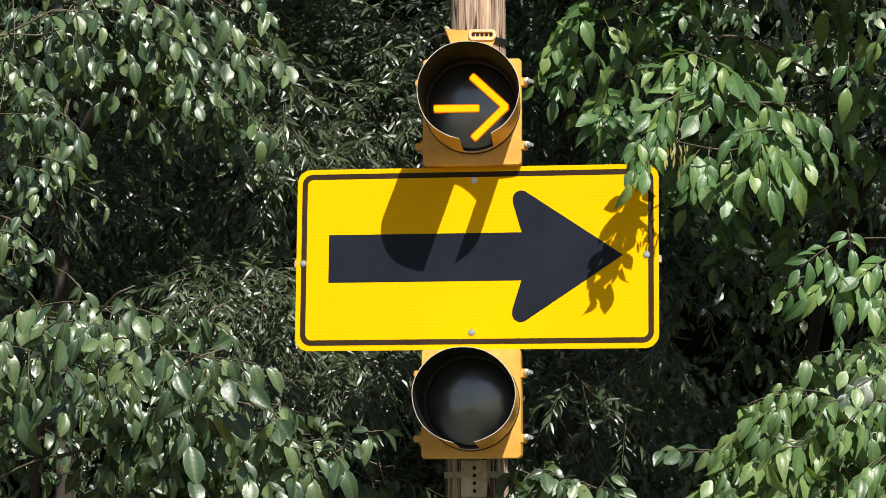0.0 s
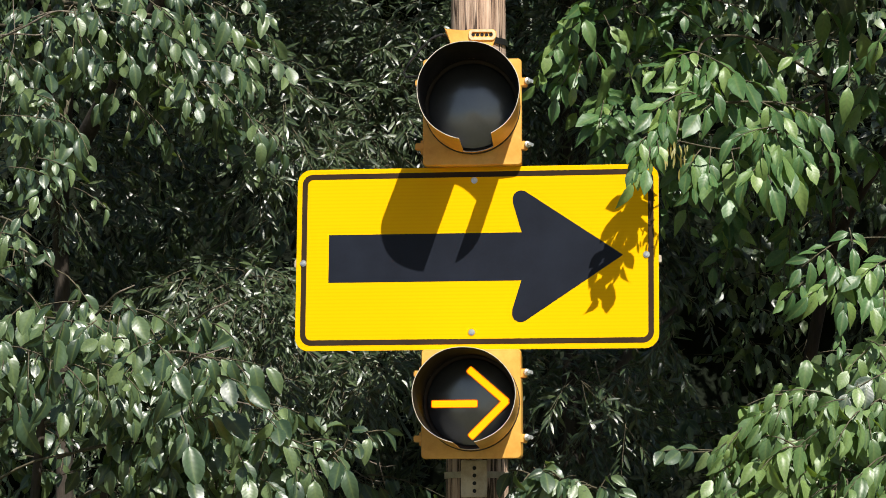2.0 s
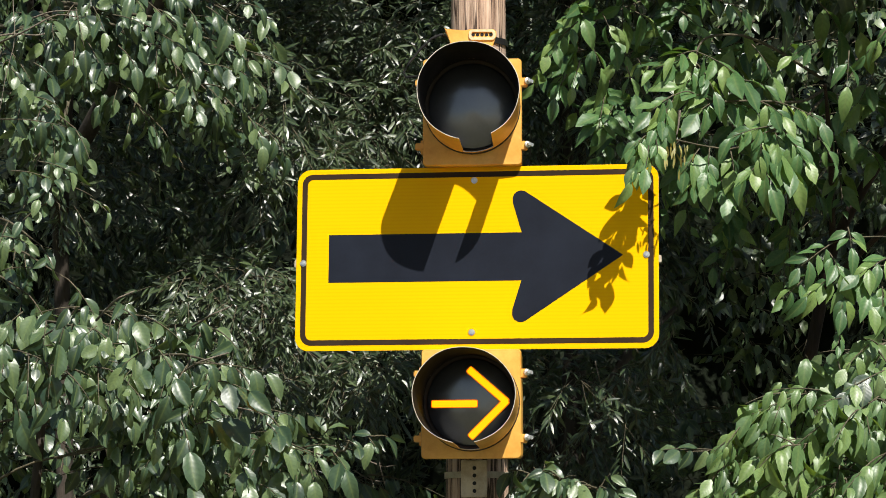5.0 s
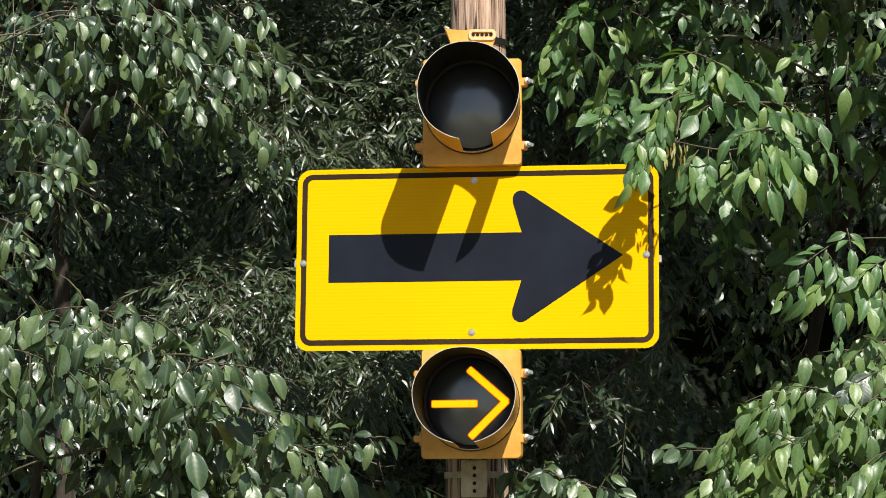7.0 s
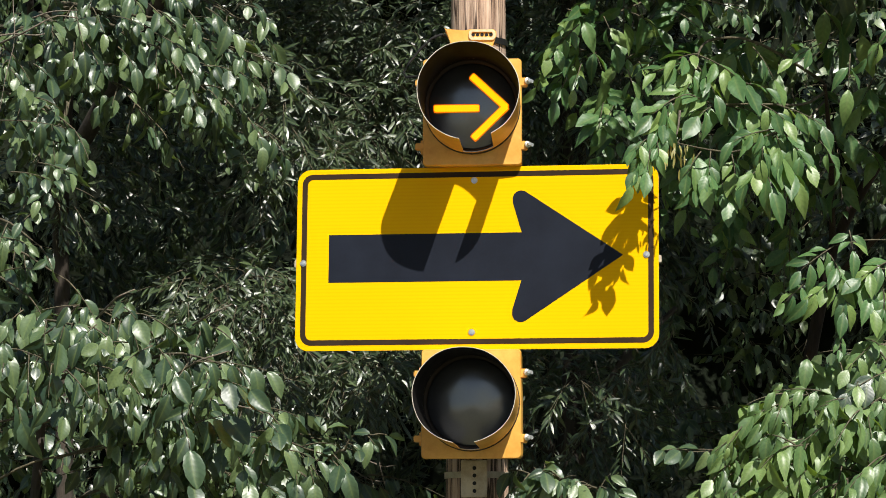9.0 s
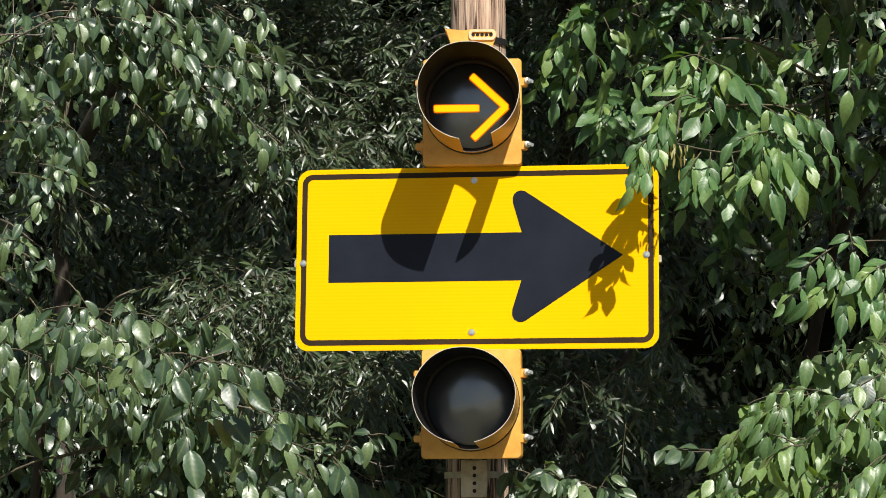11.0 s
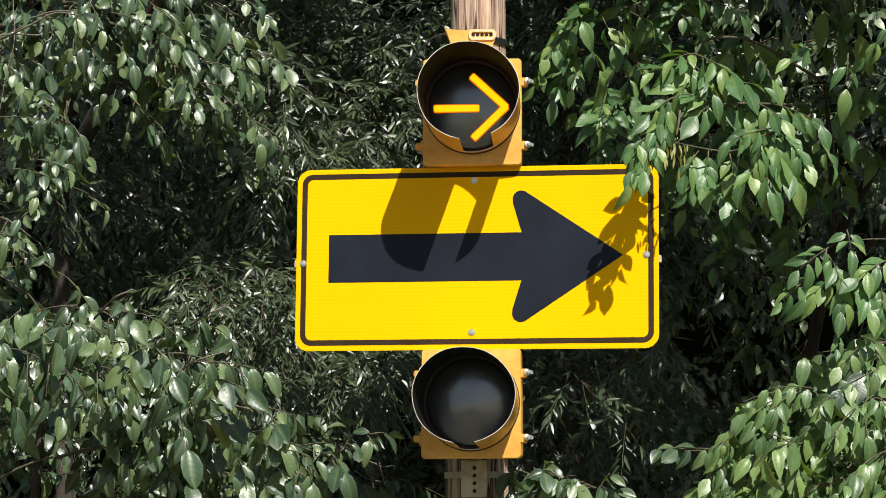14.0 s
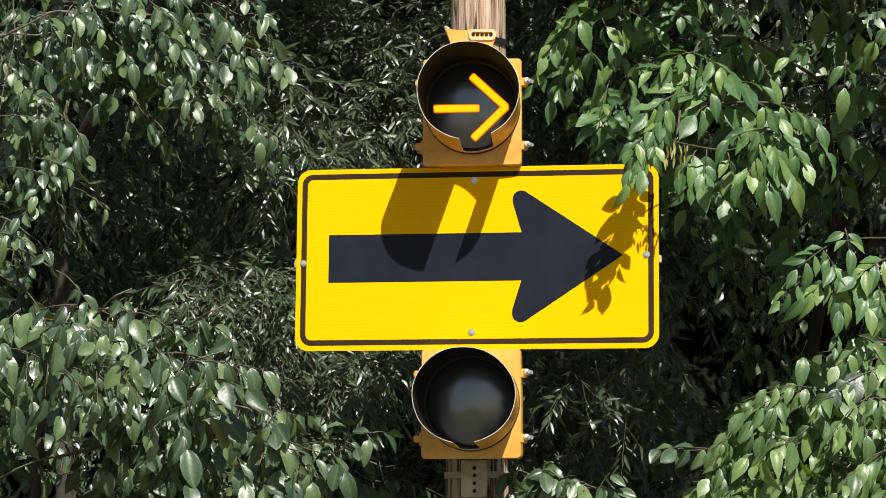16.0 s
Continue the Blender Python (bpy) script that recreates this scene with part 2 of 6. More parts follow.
def lathe(profile, n=48, axis="Y"):
    """Turns (radius, position) pairs round an axis."""
    bm = bmesh.new()
    rows = []
    for r, p in profile:
        row = []
        for i in range(n):
            a = 2 * math.pi * i / n
            c, s = r * math.cos(a), r * math.sin(a)
            row.append(bm.verts.new((c, p, s) if axis == "Y" else (c, s, p)))
        rows.append(row)
    for a, b in zip(rows, rows[1:]):
        for i in range(n):
            bm.faces.new((a[i], a[(i + 1) % n], b[(i + 1) % n], b[i]))
    bmesh.ops.remove_doubles(bm, verts=bm.verts[:], dist=1e-6)
    return bm


def tube(points, radii, n=6):
    """A round bar along points, closed at both ends."""
    bm = bmesh.new()
    rows = []
    for i, p in enumerate(points):
        p = Vector(p)
        t = (Vector(points[min(i + 1, len(points) - 1)]) - Vector(points[max(i - 1, 0)])).normalized()
        side = t.cross(Vector((0.31, 0.17, 0.93)))
        side.normalize()
        up = t.cross(side)
        rows.append([bm.verts.new(p + radii[i] * (math.cos(2 * math.pi * k / n) * side + math.sin(2 * math.pi * k / n) * up)) for k in range(n)])
    for a, b in zip(rows, rows[1:]):
        for k in range(n):
            bm.faces.new((a[k], a[(k + 1) % n], b[(k + 1) % n], b[k]))
    bm.faces.new(rows[0][::-1])
    bm.faces.new(rows[-1])
    return bm


def merge(a, b):
    """Adds the bmesh b to a."""
    me = bpy.data.meshes.new("scrap")
    b.to_mesh(me)
    b.free()
    a.from_mesh(me)
    bpy.data.meshes.remove(me)
    return a


# ---- ground ----


def build_ground():
    bm = bmesh.new()
    bmesh.ops.create_grid(bm, x_segments=40, y_segments=40, size=600)
    tagged(part("ground", bm, GROUND), "dry soil and short grass of the roadside", "ground", kind="structure")


build_ground()

# ---- pole, sign and signals ----


def build_pole():
    pole = empty("utility_pole", pose(0.006, 0.33, 0), label="weathered grey-brown round timber utility pole with drying cracks", category="pole")
    bm = bmesh.new()
    n, rows = 40, []
    for k in range(36):
        z = -0.3 + k * 0.25
        r = 0.1205 - 0.0066 * z
        row = []
        for i in range(n):
            a = 2 * math.pi * i / n
            d = r + 0.0035 * noise.noise((5 * math.cos(a), 5 * math.sin(a), z * 0.35)) - 0.004 * max(0, noise.noise((16 * math.cos(a), 16 * math.sin(a), z * 0.2 + 7)))
            row.append(bm.verts.new((d * math.cos(a) + 0.004 * z - 0.01, d * math.sin(a), z)))
        rows.append(row)
    for a, b in zip(rows, rows[1:]):
        for i in range(n):
            bm.faces.new((a[i], a[(i + 1) % n], b[(i + 1) % n], b[i]))
    bm.faces.new(rows[-1])
    part("shaft", bm, POLE_WOOD, pole, smooth=True)
    return pole


def bolt(parent, x, z, y=-0.004, r=0.011):
    bm = lathe([(0.0, y - 0.006), (r * 0.55, y - 0.006), (r * 0.6, y - 0.002), (r, y - 0.002), (r, y + 0.001)], 14)
    return part("bolt", bm, ZINC, parent, "zinc-plated bolt head with washer")


def build_sign():
    sign = empty("arrow_sign", pose(0, 0, 2.65, -2.66, 0.16, -7.65),
                 label="yellow rectangular warning sign with a large black arrow", category="road sign")
    outer = round_rect(1.22, 0.618, 0.046, cz=0.003)
    part("plate", prism(outer, 0.0, 0.003), BACK_METAL, sign, "bare aluminium back plate")
    part("face", prism(round_rect(1.2195, 0.6175, 0.046, cz=0.003), -0.001, -0.0002), YELLOW_SHEET, sign)
    part("border", ring_plate(round_rect(1.186, 0.583, 0.036, cz=0.004), round_rect(1.15, 0.547, 0.02, cz=0.004), -0.0017, -0.0009), BORDER_FILM, sign, "black border line")
    pts = [(-0.499, 0.087), (-0.499, -0.0752), (0.1532, -0.0752), (0.1235, -0.172)]
    c1, r1 = (0.1515, -0.1865), 0.029
    for i in range(9):
        a = radians(170 + i * (303 - 170) / 8)
        pts.append((c1[0] + r1 * math.cos(a), c1[1] + r1 * math.sin(a)))
    pts.append((0.492, 0.006))
    c2 = (0.1515, 0.2)
    for i in range(9):
        a = radians(57 + i * (190 - 57) / 8)
        pts.append((c2[0] + r1 * math.cos(a), c2[1] + r1 * math.sin(a)))
    pts += [(0.1235, 0.187), (0.1532, 0.087)]
    part("arrow", prism(pts, -0.0017, -0.0009), BLACK_FILM, sign, "large black arrow")
    for x, z in ((-0.007, 0.266), (-0.012, -0.248), (-0.586, -0.008), (0.569, 0.006)):
        b = bolt(sign, x, z)
        b.matrix_basis = pose(x, 0.002, z)
    part("stiffener", box(1.236, 0.02, 0.026, 0.002, (0.0, 0.0145, -0.008)), GALV, sign, "galvanised rail behind the plate")
    part("mount", box(0.06, 0.21, 0.5, 0.003, (0.0, 0.13, 0.0)), GALV, sign)
    return sign


def led_bar(name, a, b, w, parent, fade):
    """A square lit bar from a to b (x, z): glowing front, fading flank."""
    a, b = Vector((a[0], 0, a[1])), Vector((b[0], 0, b[1]))
    length = (b - a).length
    bm = bmesh.new()
    h = w / 2

    def capsule(r):
        pts = []
        for k in range(16):
            t = radians(-90 + 180 * (k % 8) / 7 + (180 if k > 7 else 0))
            c, s = math.cos(t), math.sin(t)
            c, s = math.copysign(abs(c) ** 0.4, c), math.copysign(abs(s) ** 0.4, s)
            pts.append(((length / 2 - h * 0.8) * (1 if k < 8 else -1) + r * c, r * s))
        return pts

    rim, core = capsule(h), capsule(h * 0.8)
    back = [bm.verts.new((x, h - 0.006, z)) for x, z in rim]
    edge = [bm.verts.new((x, -h, z)) for x, z in rim]
    mid = [bm.verts.new((x, -h - 0.0005, z)) for x, z in core]
    for k in range(16):
        n = (k + 1) % 16
        bm.faces.new((back[k], back[n], edge[n], edge[k])).material_index = 2
        bm.faces.new((edge[k], edge[n], mid[n], mid[k])).material_index = 1
    bm.faces.new(mid).material_index = 0
    bm.faces.new(back[::-1]).material_index = 2
    ob = part(name, bm, [LED_ON, LED_EDGE, fade], parent, "amber light-emitting bar of the arrow")
    turn = -math.atan2(b.z - a.z, b.x - a.x)
    return ob, (a + b) / 2, turn


def build_head(name, at, yaw, box_shift, slot, bars, fade, label, oval=1.0, lift=0.0):
    """A one-lamp traffic signal head: origin at the lens centre, facing -y."""
    head = empty(name, pose(*at, 0, 0, yaw), label=label, category="traffic signal", group="flashing arrow signals")
    bx, bz = box_shift
    part("housing", prism(round_rect(0.325, 0.352, 0.012, cx=bx, cz=bz), 0.03, 0.15, 0), HOUSING_YELLOW, head)
    outer = round_rect(0.332, 0.362, 0.013, cx=bx, cz=bz)
    # the door: a plate with a round opening
    bm = bmesh.new()
    n = 28
    rows = []
    rings = [([(c[0] * 0.985 + bx * 0.015, c[1] * 0.985 + bz * 0.015) for c in outer], 0.004), (outer, 0.012), (outer, 0.034)]
    hole = [(0.152 * math.cos(math.atan2(c[1], c[0])), 0.152 * math.sin(math.atan2(c[1], c[0]))) for c in outer]
    for pts, y in [(hole, 0.03), (hole, 0.004)] + rings:
        rows.append([bm.verts.new((x, y, z)) for x, z in pts])
    for a, b in zip(rows, rows[1:]):
        for i in range(n):
            bm.faces.new((a[i], a[(i + 1) % n], b[(i + 1) % n], b[i]))
    part("door", bm, HOUSING_YELLOW, head, "yellow moulded front door")
    part("lens", lathe([(0.0, -0.015), (0.02, -0.0147), (0.04, -0.0139), (0.06, -0.0126), (0.08, -0.0107), (0.1, -0.0083), (0.12, -0.0052), (0.14, -0.0011), (0.15, 0.002), (0.15, 0.02)], 48), LENS_DARK, head, "smoked dark round lens", smooth=True)
    part("gasket", lathe([(0.146, -0.004), (0.152, -0.012), (0.16, -0.012), (0.162, 0.004)], 48), LENS_RING, head, smooth=True)
    # visor: a tunnel with a slot along its foot
    bm = bmesh.new()
    steps, deep, collar = 60, 0.3, 0.035
    s0, s1 = slot

    def shell(v0, v1, a0, a1, rows_n, closed):
        grid = []
        for j in range(rows_n + 1):
            v = v0 + (v1 - v0) * j / rows_n
            row = []
            for i in range(steps + 1):
                a = radians(a0 + (a1 - a0) * i / steps)
                r, sq = 0.159 + 0.008 * v, 1 + (oval - 1) * v
                dent = 1 + 0.006 * v * math.sin(3 * a + 1.3) + 0.004 * v * math.sin(7 * a)
                row.append((r * dent * math.cos(a), 0.004 - deep * v, r * dent * sq * math.sin(a) + lift * v))
            grid.append(row)
        ins = [[bm.verts.new((x * 0.986, y, z * 0.986)) for x, y, z in row] for row in grid]
        outs = [[bm.verts.new(c) for c in row] for row in grid]
        for j in range(rows_n):
            for i in range(steps):
                bm.faces.new((outs[j][i], outs[j][i + 1], outs[j + 1][i + 1], outs[j + 1][i])).material_index = 0
                bm.faces.new((ins[j][i], ins[j + 1][i], ins[j + 1][i + 1], ins[j][i + 1])).material_index = 1
            if not closed:
                for i in (0, steps):
                    bm.faces.new((outs[j][i], outs[j + 1][i], ins[j + 1][i], ins[j][i])).material_index = 0
        for i in range(steps):
            bm.faces.new((outs[-1][i], outs[-1][i + 1], ins[-1][i + 1], ins[-1][i])).material_index = 2

    shell(0.0, collar / deep, 0, 360, 1, True)
    shell(collar / deep, 1.0, -90 + s1, 270 + s0, 6, False)
    part("visor", bm, [HOUSING_YELLOW, VISOR_BLACK, VISOR_EDGE], head, "yellow tunnel visor, black inside, bare front edge", smooth=False)
    for z in (0.1, -0.115):
        lug = box(0.03, 0.03, 0.022, 0.003, (bx - 0.176, 0.02, bz + z))
        merge(lug, box(0.012, 0.04, 0.045, 0.002, (bx - 0.168, 0.04, bz + z)))
        part("hinge", lug, HOUSING_YELLOW, head)
        latch = part("latch_lug", box(0.026, 0.03, 0.03, 0.003, (bx + 0.172, 0.02, bz + z)), HOUSING_YELLOW, head)
        nut = lathe([(0.0, 0.022), (0.006, 0.022), (0.006, 0.01), (0.011, 0.009), (0.011, -0.004), (0.005, -0.006), (0.005, -0.014), (0.0, -0.014)], 10)
        merge(nut, box(0.03, 0.005, 0.012, 0.002, (0.006, 0.0, 0.005)))
        ob = part("wing_nut", nut, ZINC, latch, "zinc wing nut")
        ob.matrix_basis = pose(bx + 0.185, 0.004, bz + z + 0.003, 0, 20, 25)
    leds = []
    for a, b in bars:
        leds.append(led_bar("light_bar", a, b, 0.027, head, fade))
    return head, leds


POLE = build_pole()
SIGN = build_sign()
TOP_HEAD, TOP_LEDS = build_head(
    "traffic_signal", (-0.012, -0.038, 3.158), -2.6, (0.0, -0.017), (-10, 27),
    [((-0.126, -0.009), (0.024, -0.009)), ((-0.001, 0.101), (0.116, -0.008)), ((0.116, -0.002), (0.004, -0.111))], LED_FADE,
    "yellow single-lamp traffic signal with tunnel visor above the sign", oval=0.97, lift=0.004)
LOW_HEAD, LOW_LEDS = build_head(
    "traffic_signal", (-0.017, -0.038, 2.168), -4.6, (0.0, -0.004), (-12, 12),
    [((-0.128, -0.006), (0.022, -0.005)), ((-0.006, 0.109), (0.1205, -0.0015)), ((0.1205, 0.0055), (-0.001, -0.116))], LED_LAST,
    "yellow single-lamp traffic signal with visor below the sign", oval=0.93, lift=0.006)


def build_brackets():
    top = empty("signal_bracket", pose(0, 0, 3.393), label="yellow painted arm bracket strapped to the pole", category="bracket")
    arm = [(-0.104, 0.036), (-0.09, 0.03), (-0.04, 0.026), (-0.02, 0.032), (0.06, 0.032), (0.07, 0.024), (0.07, 0.012), (0.048, -0.05), (-0.07, -0.06), (-0.082, -0.02)]
    part("arm", prism(arm, -0.02, 0.012, 0.002), HOUSING_YELLOW, top)
    plate = ring_plate(round_rect(0.09, 0.036, 0.014, cx=0.022, cz=0.012), round_rect(0.072, 0.018, 0.008, cx=0.022, cz=0.013), -0.026, -0.0205)
    part("slotted_plate", plate, PALE_PLATE, top, "pale plate with a row of holes")
    # no openings: flat black discs paint the dark inside the holes
    for k in range(5):
        hole = lathe([(0.0, -0.0214), (0.0058, -0.0214), (0.0062, -0.0205)], 12)
        ob = part("hole", hole, RUBBER, top, "black disc painted for the dark inside a round hole")
        ob.matrix_basis = pose(-0.008 + 0.0148 * k, 0, 0.013)
    part("spacer", box(0.06, 0.22, 0.03, 0.003, (0.0, 0.124, -0.01)), HOUSING_YELLOW, top)
    low = empty("foot_bracket", pose(-0.01, 0.165, 1.925), label="galvanised perforated channel bracket strapped to the pole", category="bracket")
    part("channel", box(0.078, 0.05, 0.125, 0.004, (0.002, 0.03, 0.0)), GALV, low)
    part("flange", box(0.016, 0.03, 0.125, 0.002, (-0.034, 0.017, 0.0)), GALV, low)
    part("flange", box(0.016, 0.03, 0.125, 0.002, (0.038, 0.017, 0.0)), GALV, low)
    # bolt holes likewise: their inner shade is a black disc on the channel
    for z in (0.035, 0.01, -0.016, -0.042):
        ob = part("hole", lathe([(0.0, -0.0012), (0.0065, -0.0012), (0.007, 0.001)], 12), RUBBER, low, "black disc painted for the dark inside a bolt hole")
        ob.matrix_basis = pose(0.004, 0.0045, z)
    for z, at, mt, nm in ((0.02, 3.44, RUBBER, "dark steel strap round the pole"), (0.0, 1.94, GALV, "galvanised steel strap round the pole")):
        r = 0.1205 - 0.0066 * at + 0.003
        bm = lathe([(r, -0.011), (r + 0.0025, -0.011), (r + 0.0025, 0.011), (r, 0.011), (r, -0.011)], 40, "Z")
        tagged(part("pole_strap", bm, mt, None, nm, pose(0.006 + 0.004 * at - 0.01, 0.33, at)), category="strap")
    cable = tube([(-0.07, 0.25, 3.42), (-0.09, 0.16, 3.43), (-0.115, 0.1, 3.432), (-0.15, 0.09, 3.415), (-0.19, 0.085, 3.376), (-0.225, 0.08, 3.33), (-0.245, 0.08, 3.295), (-0.235, 0.07, 3.278), (-0.19, 0.06, 3.28), (-0.15, 0.05, 3.285)], [0.0045] * 10, 8)
    tagged(part("signal_cable", cable, RUBBER, None, "black sheathed cable looping into the upper signal"), category="cable")


build_brackets()

# ---- foliage ----


def leaf_shape(width, stations, fold, droop, cols=5, ripple=0.0, bend=0.0):
    """Leaf blade of unit length along +x, upper side +z: vertices, triangles, nearness to the midrib, and place along the leaf."""
    verts, rib, along, faces = [(0, 0, 0)], [1.0], [0.0], []
    half = cols // 2
    for k, (s, w) in enumerate(stations):
        z = -droop * s * s
        for c in range(-half, half + 1):
            u = c / half
            y = width * w / 2 * u
            lift = fold * abs(y) * (1 - 0.55 * abs(u)) * (1 + 2.5 * bend * u) + ripple * abs(u) * math.sin(9 * s + 2 * u)
            verts.append((s, y * (1 - 0.1 * fold) + bend * s * s, z + lift))
            rib.append(1 - abs(u))
            along.append(s)
    verts.append((1, bend, -droop))
    rib.append(1.0)
    along.append(1.0)
    tip = len(verts) - 1
    for c in range(cols - 1):
        faces.append((0, 1 + c, 2 + c))
        faces.append((tip - cols + c, tip, tip - cols + c + 1))
        for k in range(len(stations) - 1):
            a, b = 1 + cols * k + c, 1 + cols * (k + 1) + c
            faces += [(a, b, b + 1), (a, b + 1, a + 1)]
    return np.array(verts, float), np.array(faces, int), np.array(rib, float), np.array(along, float)


FULL = ((0.06, 0.34), (0.2, 0.74), (0.46, 1.0), (0.7, 0.86), (0.88, 0.48))
LANCE = ((0.07, 0.26), (0.24, 0.72), (0.48, 1.0), (0.7, 0.78), (0.87, 0.34))
POINTED = ((0.06, 0.32), (0.22, 0.77), (0.46, 1.0), (0.69, 0.76), (0.87, 0.3))
SHAPES = {
    "ovate": [leaf_shape(w, FULL, f, d, 5, 0.025, e) for w, f, d, e in ((0.62, 0.55, 0.2, 0.1), (0.58, 0.95, 0.45, -0.15), (0.66, 0.4, 0.1, -0.06), (0.57, 1.25, 0.35, 0.12), (0.6, 0.75, 0.8, -0.1), (0.62, 1.05, 0.15, 0.16), (0.55, 1.35, 1.0, 0.05), (0.6, 0.7, 0.5, -0.2))],
    "pointed": [leaf_shape(w, POINTED, f, d, 5, 0.02, e) for w, f, d, e in ((0.56, 0.5, 0.25, 0.1), (0.53, 0.85, 0.45, -0.14), (0.6, 0.35, 0.1, 0.06), (0.52, 1.15, 0.4, -0.08), (0.54, 0.65, 0.75, 0.14), (0.55, 0.9, 0.9, -0.05))],
    "ash": [leaf_shape(w, LANCE, f, d, 5, 0.02, e) for w, f, d, e in ((0.54, 0.5, 0.25, 0.1), (0.5, 0.85, 0.45, -0.14), (0.57, 0.35, 0.15, -0.08), (0.48, 1.1, 0.6, 0.16), (0.52, 0.65, 0.8, -0.05), (0.5, 0.9, 0.2, 0.05))],
    "canopy": [leaf_shape(0.55, ((0.3, 0.95), (0.65, 0.75)), f, d, 3) for f, d in ((0.3, 0.2), (0.5, 0.3))],
    "narrow": [leaf_shape(w, ((0.25, 0.85), (0.6, 0.9)), f, d, 3) for w, f, d in ((0.22, 0.3, 0.1), (0.2, 0.5, 0.25), (0.26, 0.2, 0.35))],
}
BLADES = {"pointed": (LEAF_POINTED, LEAF_POINTED_ONE), "canopy": (LEAF_OVATE, LEAF_OVATE_ONE), "ovate": (LEAF_OVATE, LEAF_OVATE_ONE), "ash": (LEAF_ASH, LEAF_ASH_ONE), "narrow": (LEAF_NARROW, LEAF_NARROW)}


def frames_of(direction, normal):
    """Axes of many leaves: x along the blade, z its upper side."""
    x = direction / np.linalg.norm(direction, axis=1, keepdims=True)
    z = normal - (normal * x).sum(1, keepdims=True) * x
    z /= np.linalg.norm(z, axis=1, keepdims=True) + 1e-9
    return np.stack([x, np.cross(z, x), z], -1)


def leaf_mesh(name, kind, at, axes, size, material):
    """One mesh of many leaf blades."""
    shapes = SHAPES[kind]
    pick = np.arange(len(at)) % len(shapes)
    vs, fs, rs, als, base = [], [], [], [], 0
    for k, (v, f, r, al) in enumerate(shapes):
        sel = pick == k
        n = int(sel.sum())
        if not n:
            continue
        w = np.einsum("nij,vj->nvi", axes[sel], v) * size[sel][:, None, None] + at[sel][:, None, :]
        vs.append(w.reshape(-1, 3))
        fs.append((f[None] + (base + np.arange(n) * len(v))[:, None, None]).reshape(-1, 3))
        rs.append(np.tile(r, n))
        als.append(np.tile(al, n))
        base += n * len(v)
    vs, fs, rs = np.concatenate(vs), np.concatenate(fs), np.concatenate(rs)
    me = bpy.data.meshes.new(name)
    me.vertices.add(len(vs))
    me.vertices.foreach_set("co", vs.astype(np.float32).ravel())
    me.loops.add(len(fs) * 3)
    me.loops.foreach_set("vertex_index", fs.astype(np.int32).ravel())
    me.polygons.add(len(fs))
    me.polygons.foreach_set("loop_start", np.arange(0, len(fs) * 3, 3, dtype=np.int32))
    me.polygons.foreach_set("use_smooth", np.ones(len(fs), dtype=bool))
    at_rib = me.attributes.new("rib", "FLOAT", "POINT")
    at_rib.data.foreach_set("value", rs.astype(np.float32))
    at_along = me.attributes.new("along", "FLOAT", "POINT")
    at_along.data.foreach_set("value", np.concatenate(als).astype(np.float32))
    me.materials.append(material)
    me.update(calc_edges=True)
    return me


SINGLE_MESH = {}


def single_leaf(kind, k):
    key = (kind, k % len(SHAPES[kind]))
    if key not in SINGLE_MESH:
        keep = SHAPES[kind]
        SHAPES[kind] = [keep[key[1]]]
        SINGLE_MESH[key] = leaf_mesh("leaf", kind, np.zeros((1, 3)), np.eye(3)[None], np.ones(1), BLADES[kind][1])
        SHAPES[kind] = keep
    return SINGLE_MESH[key]


def tube_arrays(points, radii, n=5):
    """Vertices and quads of a thin round bar."""
    points = np.asarray(points)
    t = np.gradient(points, axis=0)
    t /= np.linalg.norm(t, axis=1, keepdims=True) + 1e-9
    side = np.cross(t, (0.31, 0.17, 0.93))
    side /= np.linalg.norm(side, axis=1, keepdims=True) + 1e-9
    up = np.cross(t, side)
    a = 2 * np.pi * np.arange(n) / n
    ring = points[:, None] + np.asarray(radii)[:, None, None] * (np.cos(a)[None, :, None] * side[:, None] + np.sin(a)[None, :, None] * up[:, None])
    k = len(points)
    quads = []
    for i in range(k - 1):
        for j in range(n):
            quads.append((i * n + j, i * n + (j + 1) % n, (i + 1) * n + (j + 1) % n, (i + 1) * n + j))
    quads.append(tuple(range(n - 1, -1, -1)))
    quads.append(tuple((k - 1) * n + j for j in range(n)))
    return ring.reshape(-1, 3), quads


def wood_mesh(name, tubes, material):
    vs, fs, base = [], [], 0
    for v, q in tubes:
        vs.append(v)
        fs += [tuple(i + base for i in f) for f in q]
        base += len(v)
    me = bpy.data.meshes.new(name)
    me.from_pydata(np.concatenate(vs).tolist(), [], fs)
    for f in me.polygons:
        f.use_smooth = True
    me.materials.append(material)
    return me


def unit(v):
    return v / (np.linalg.norm(v) + 1e-9)


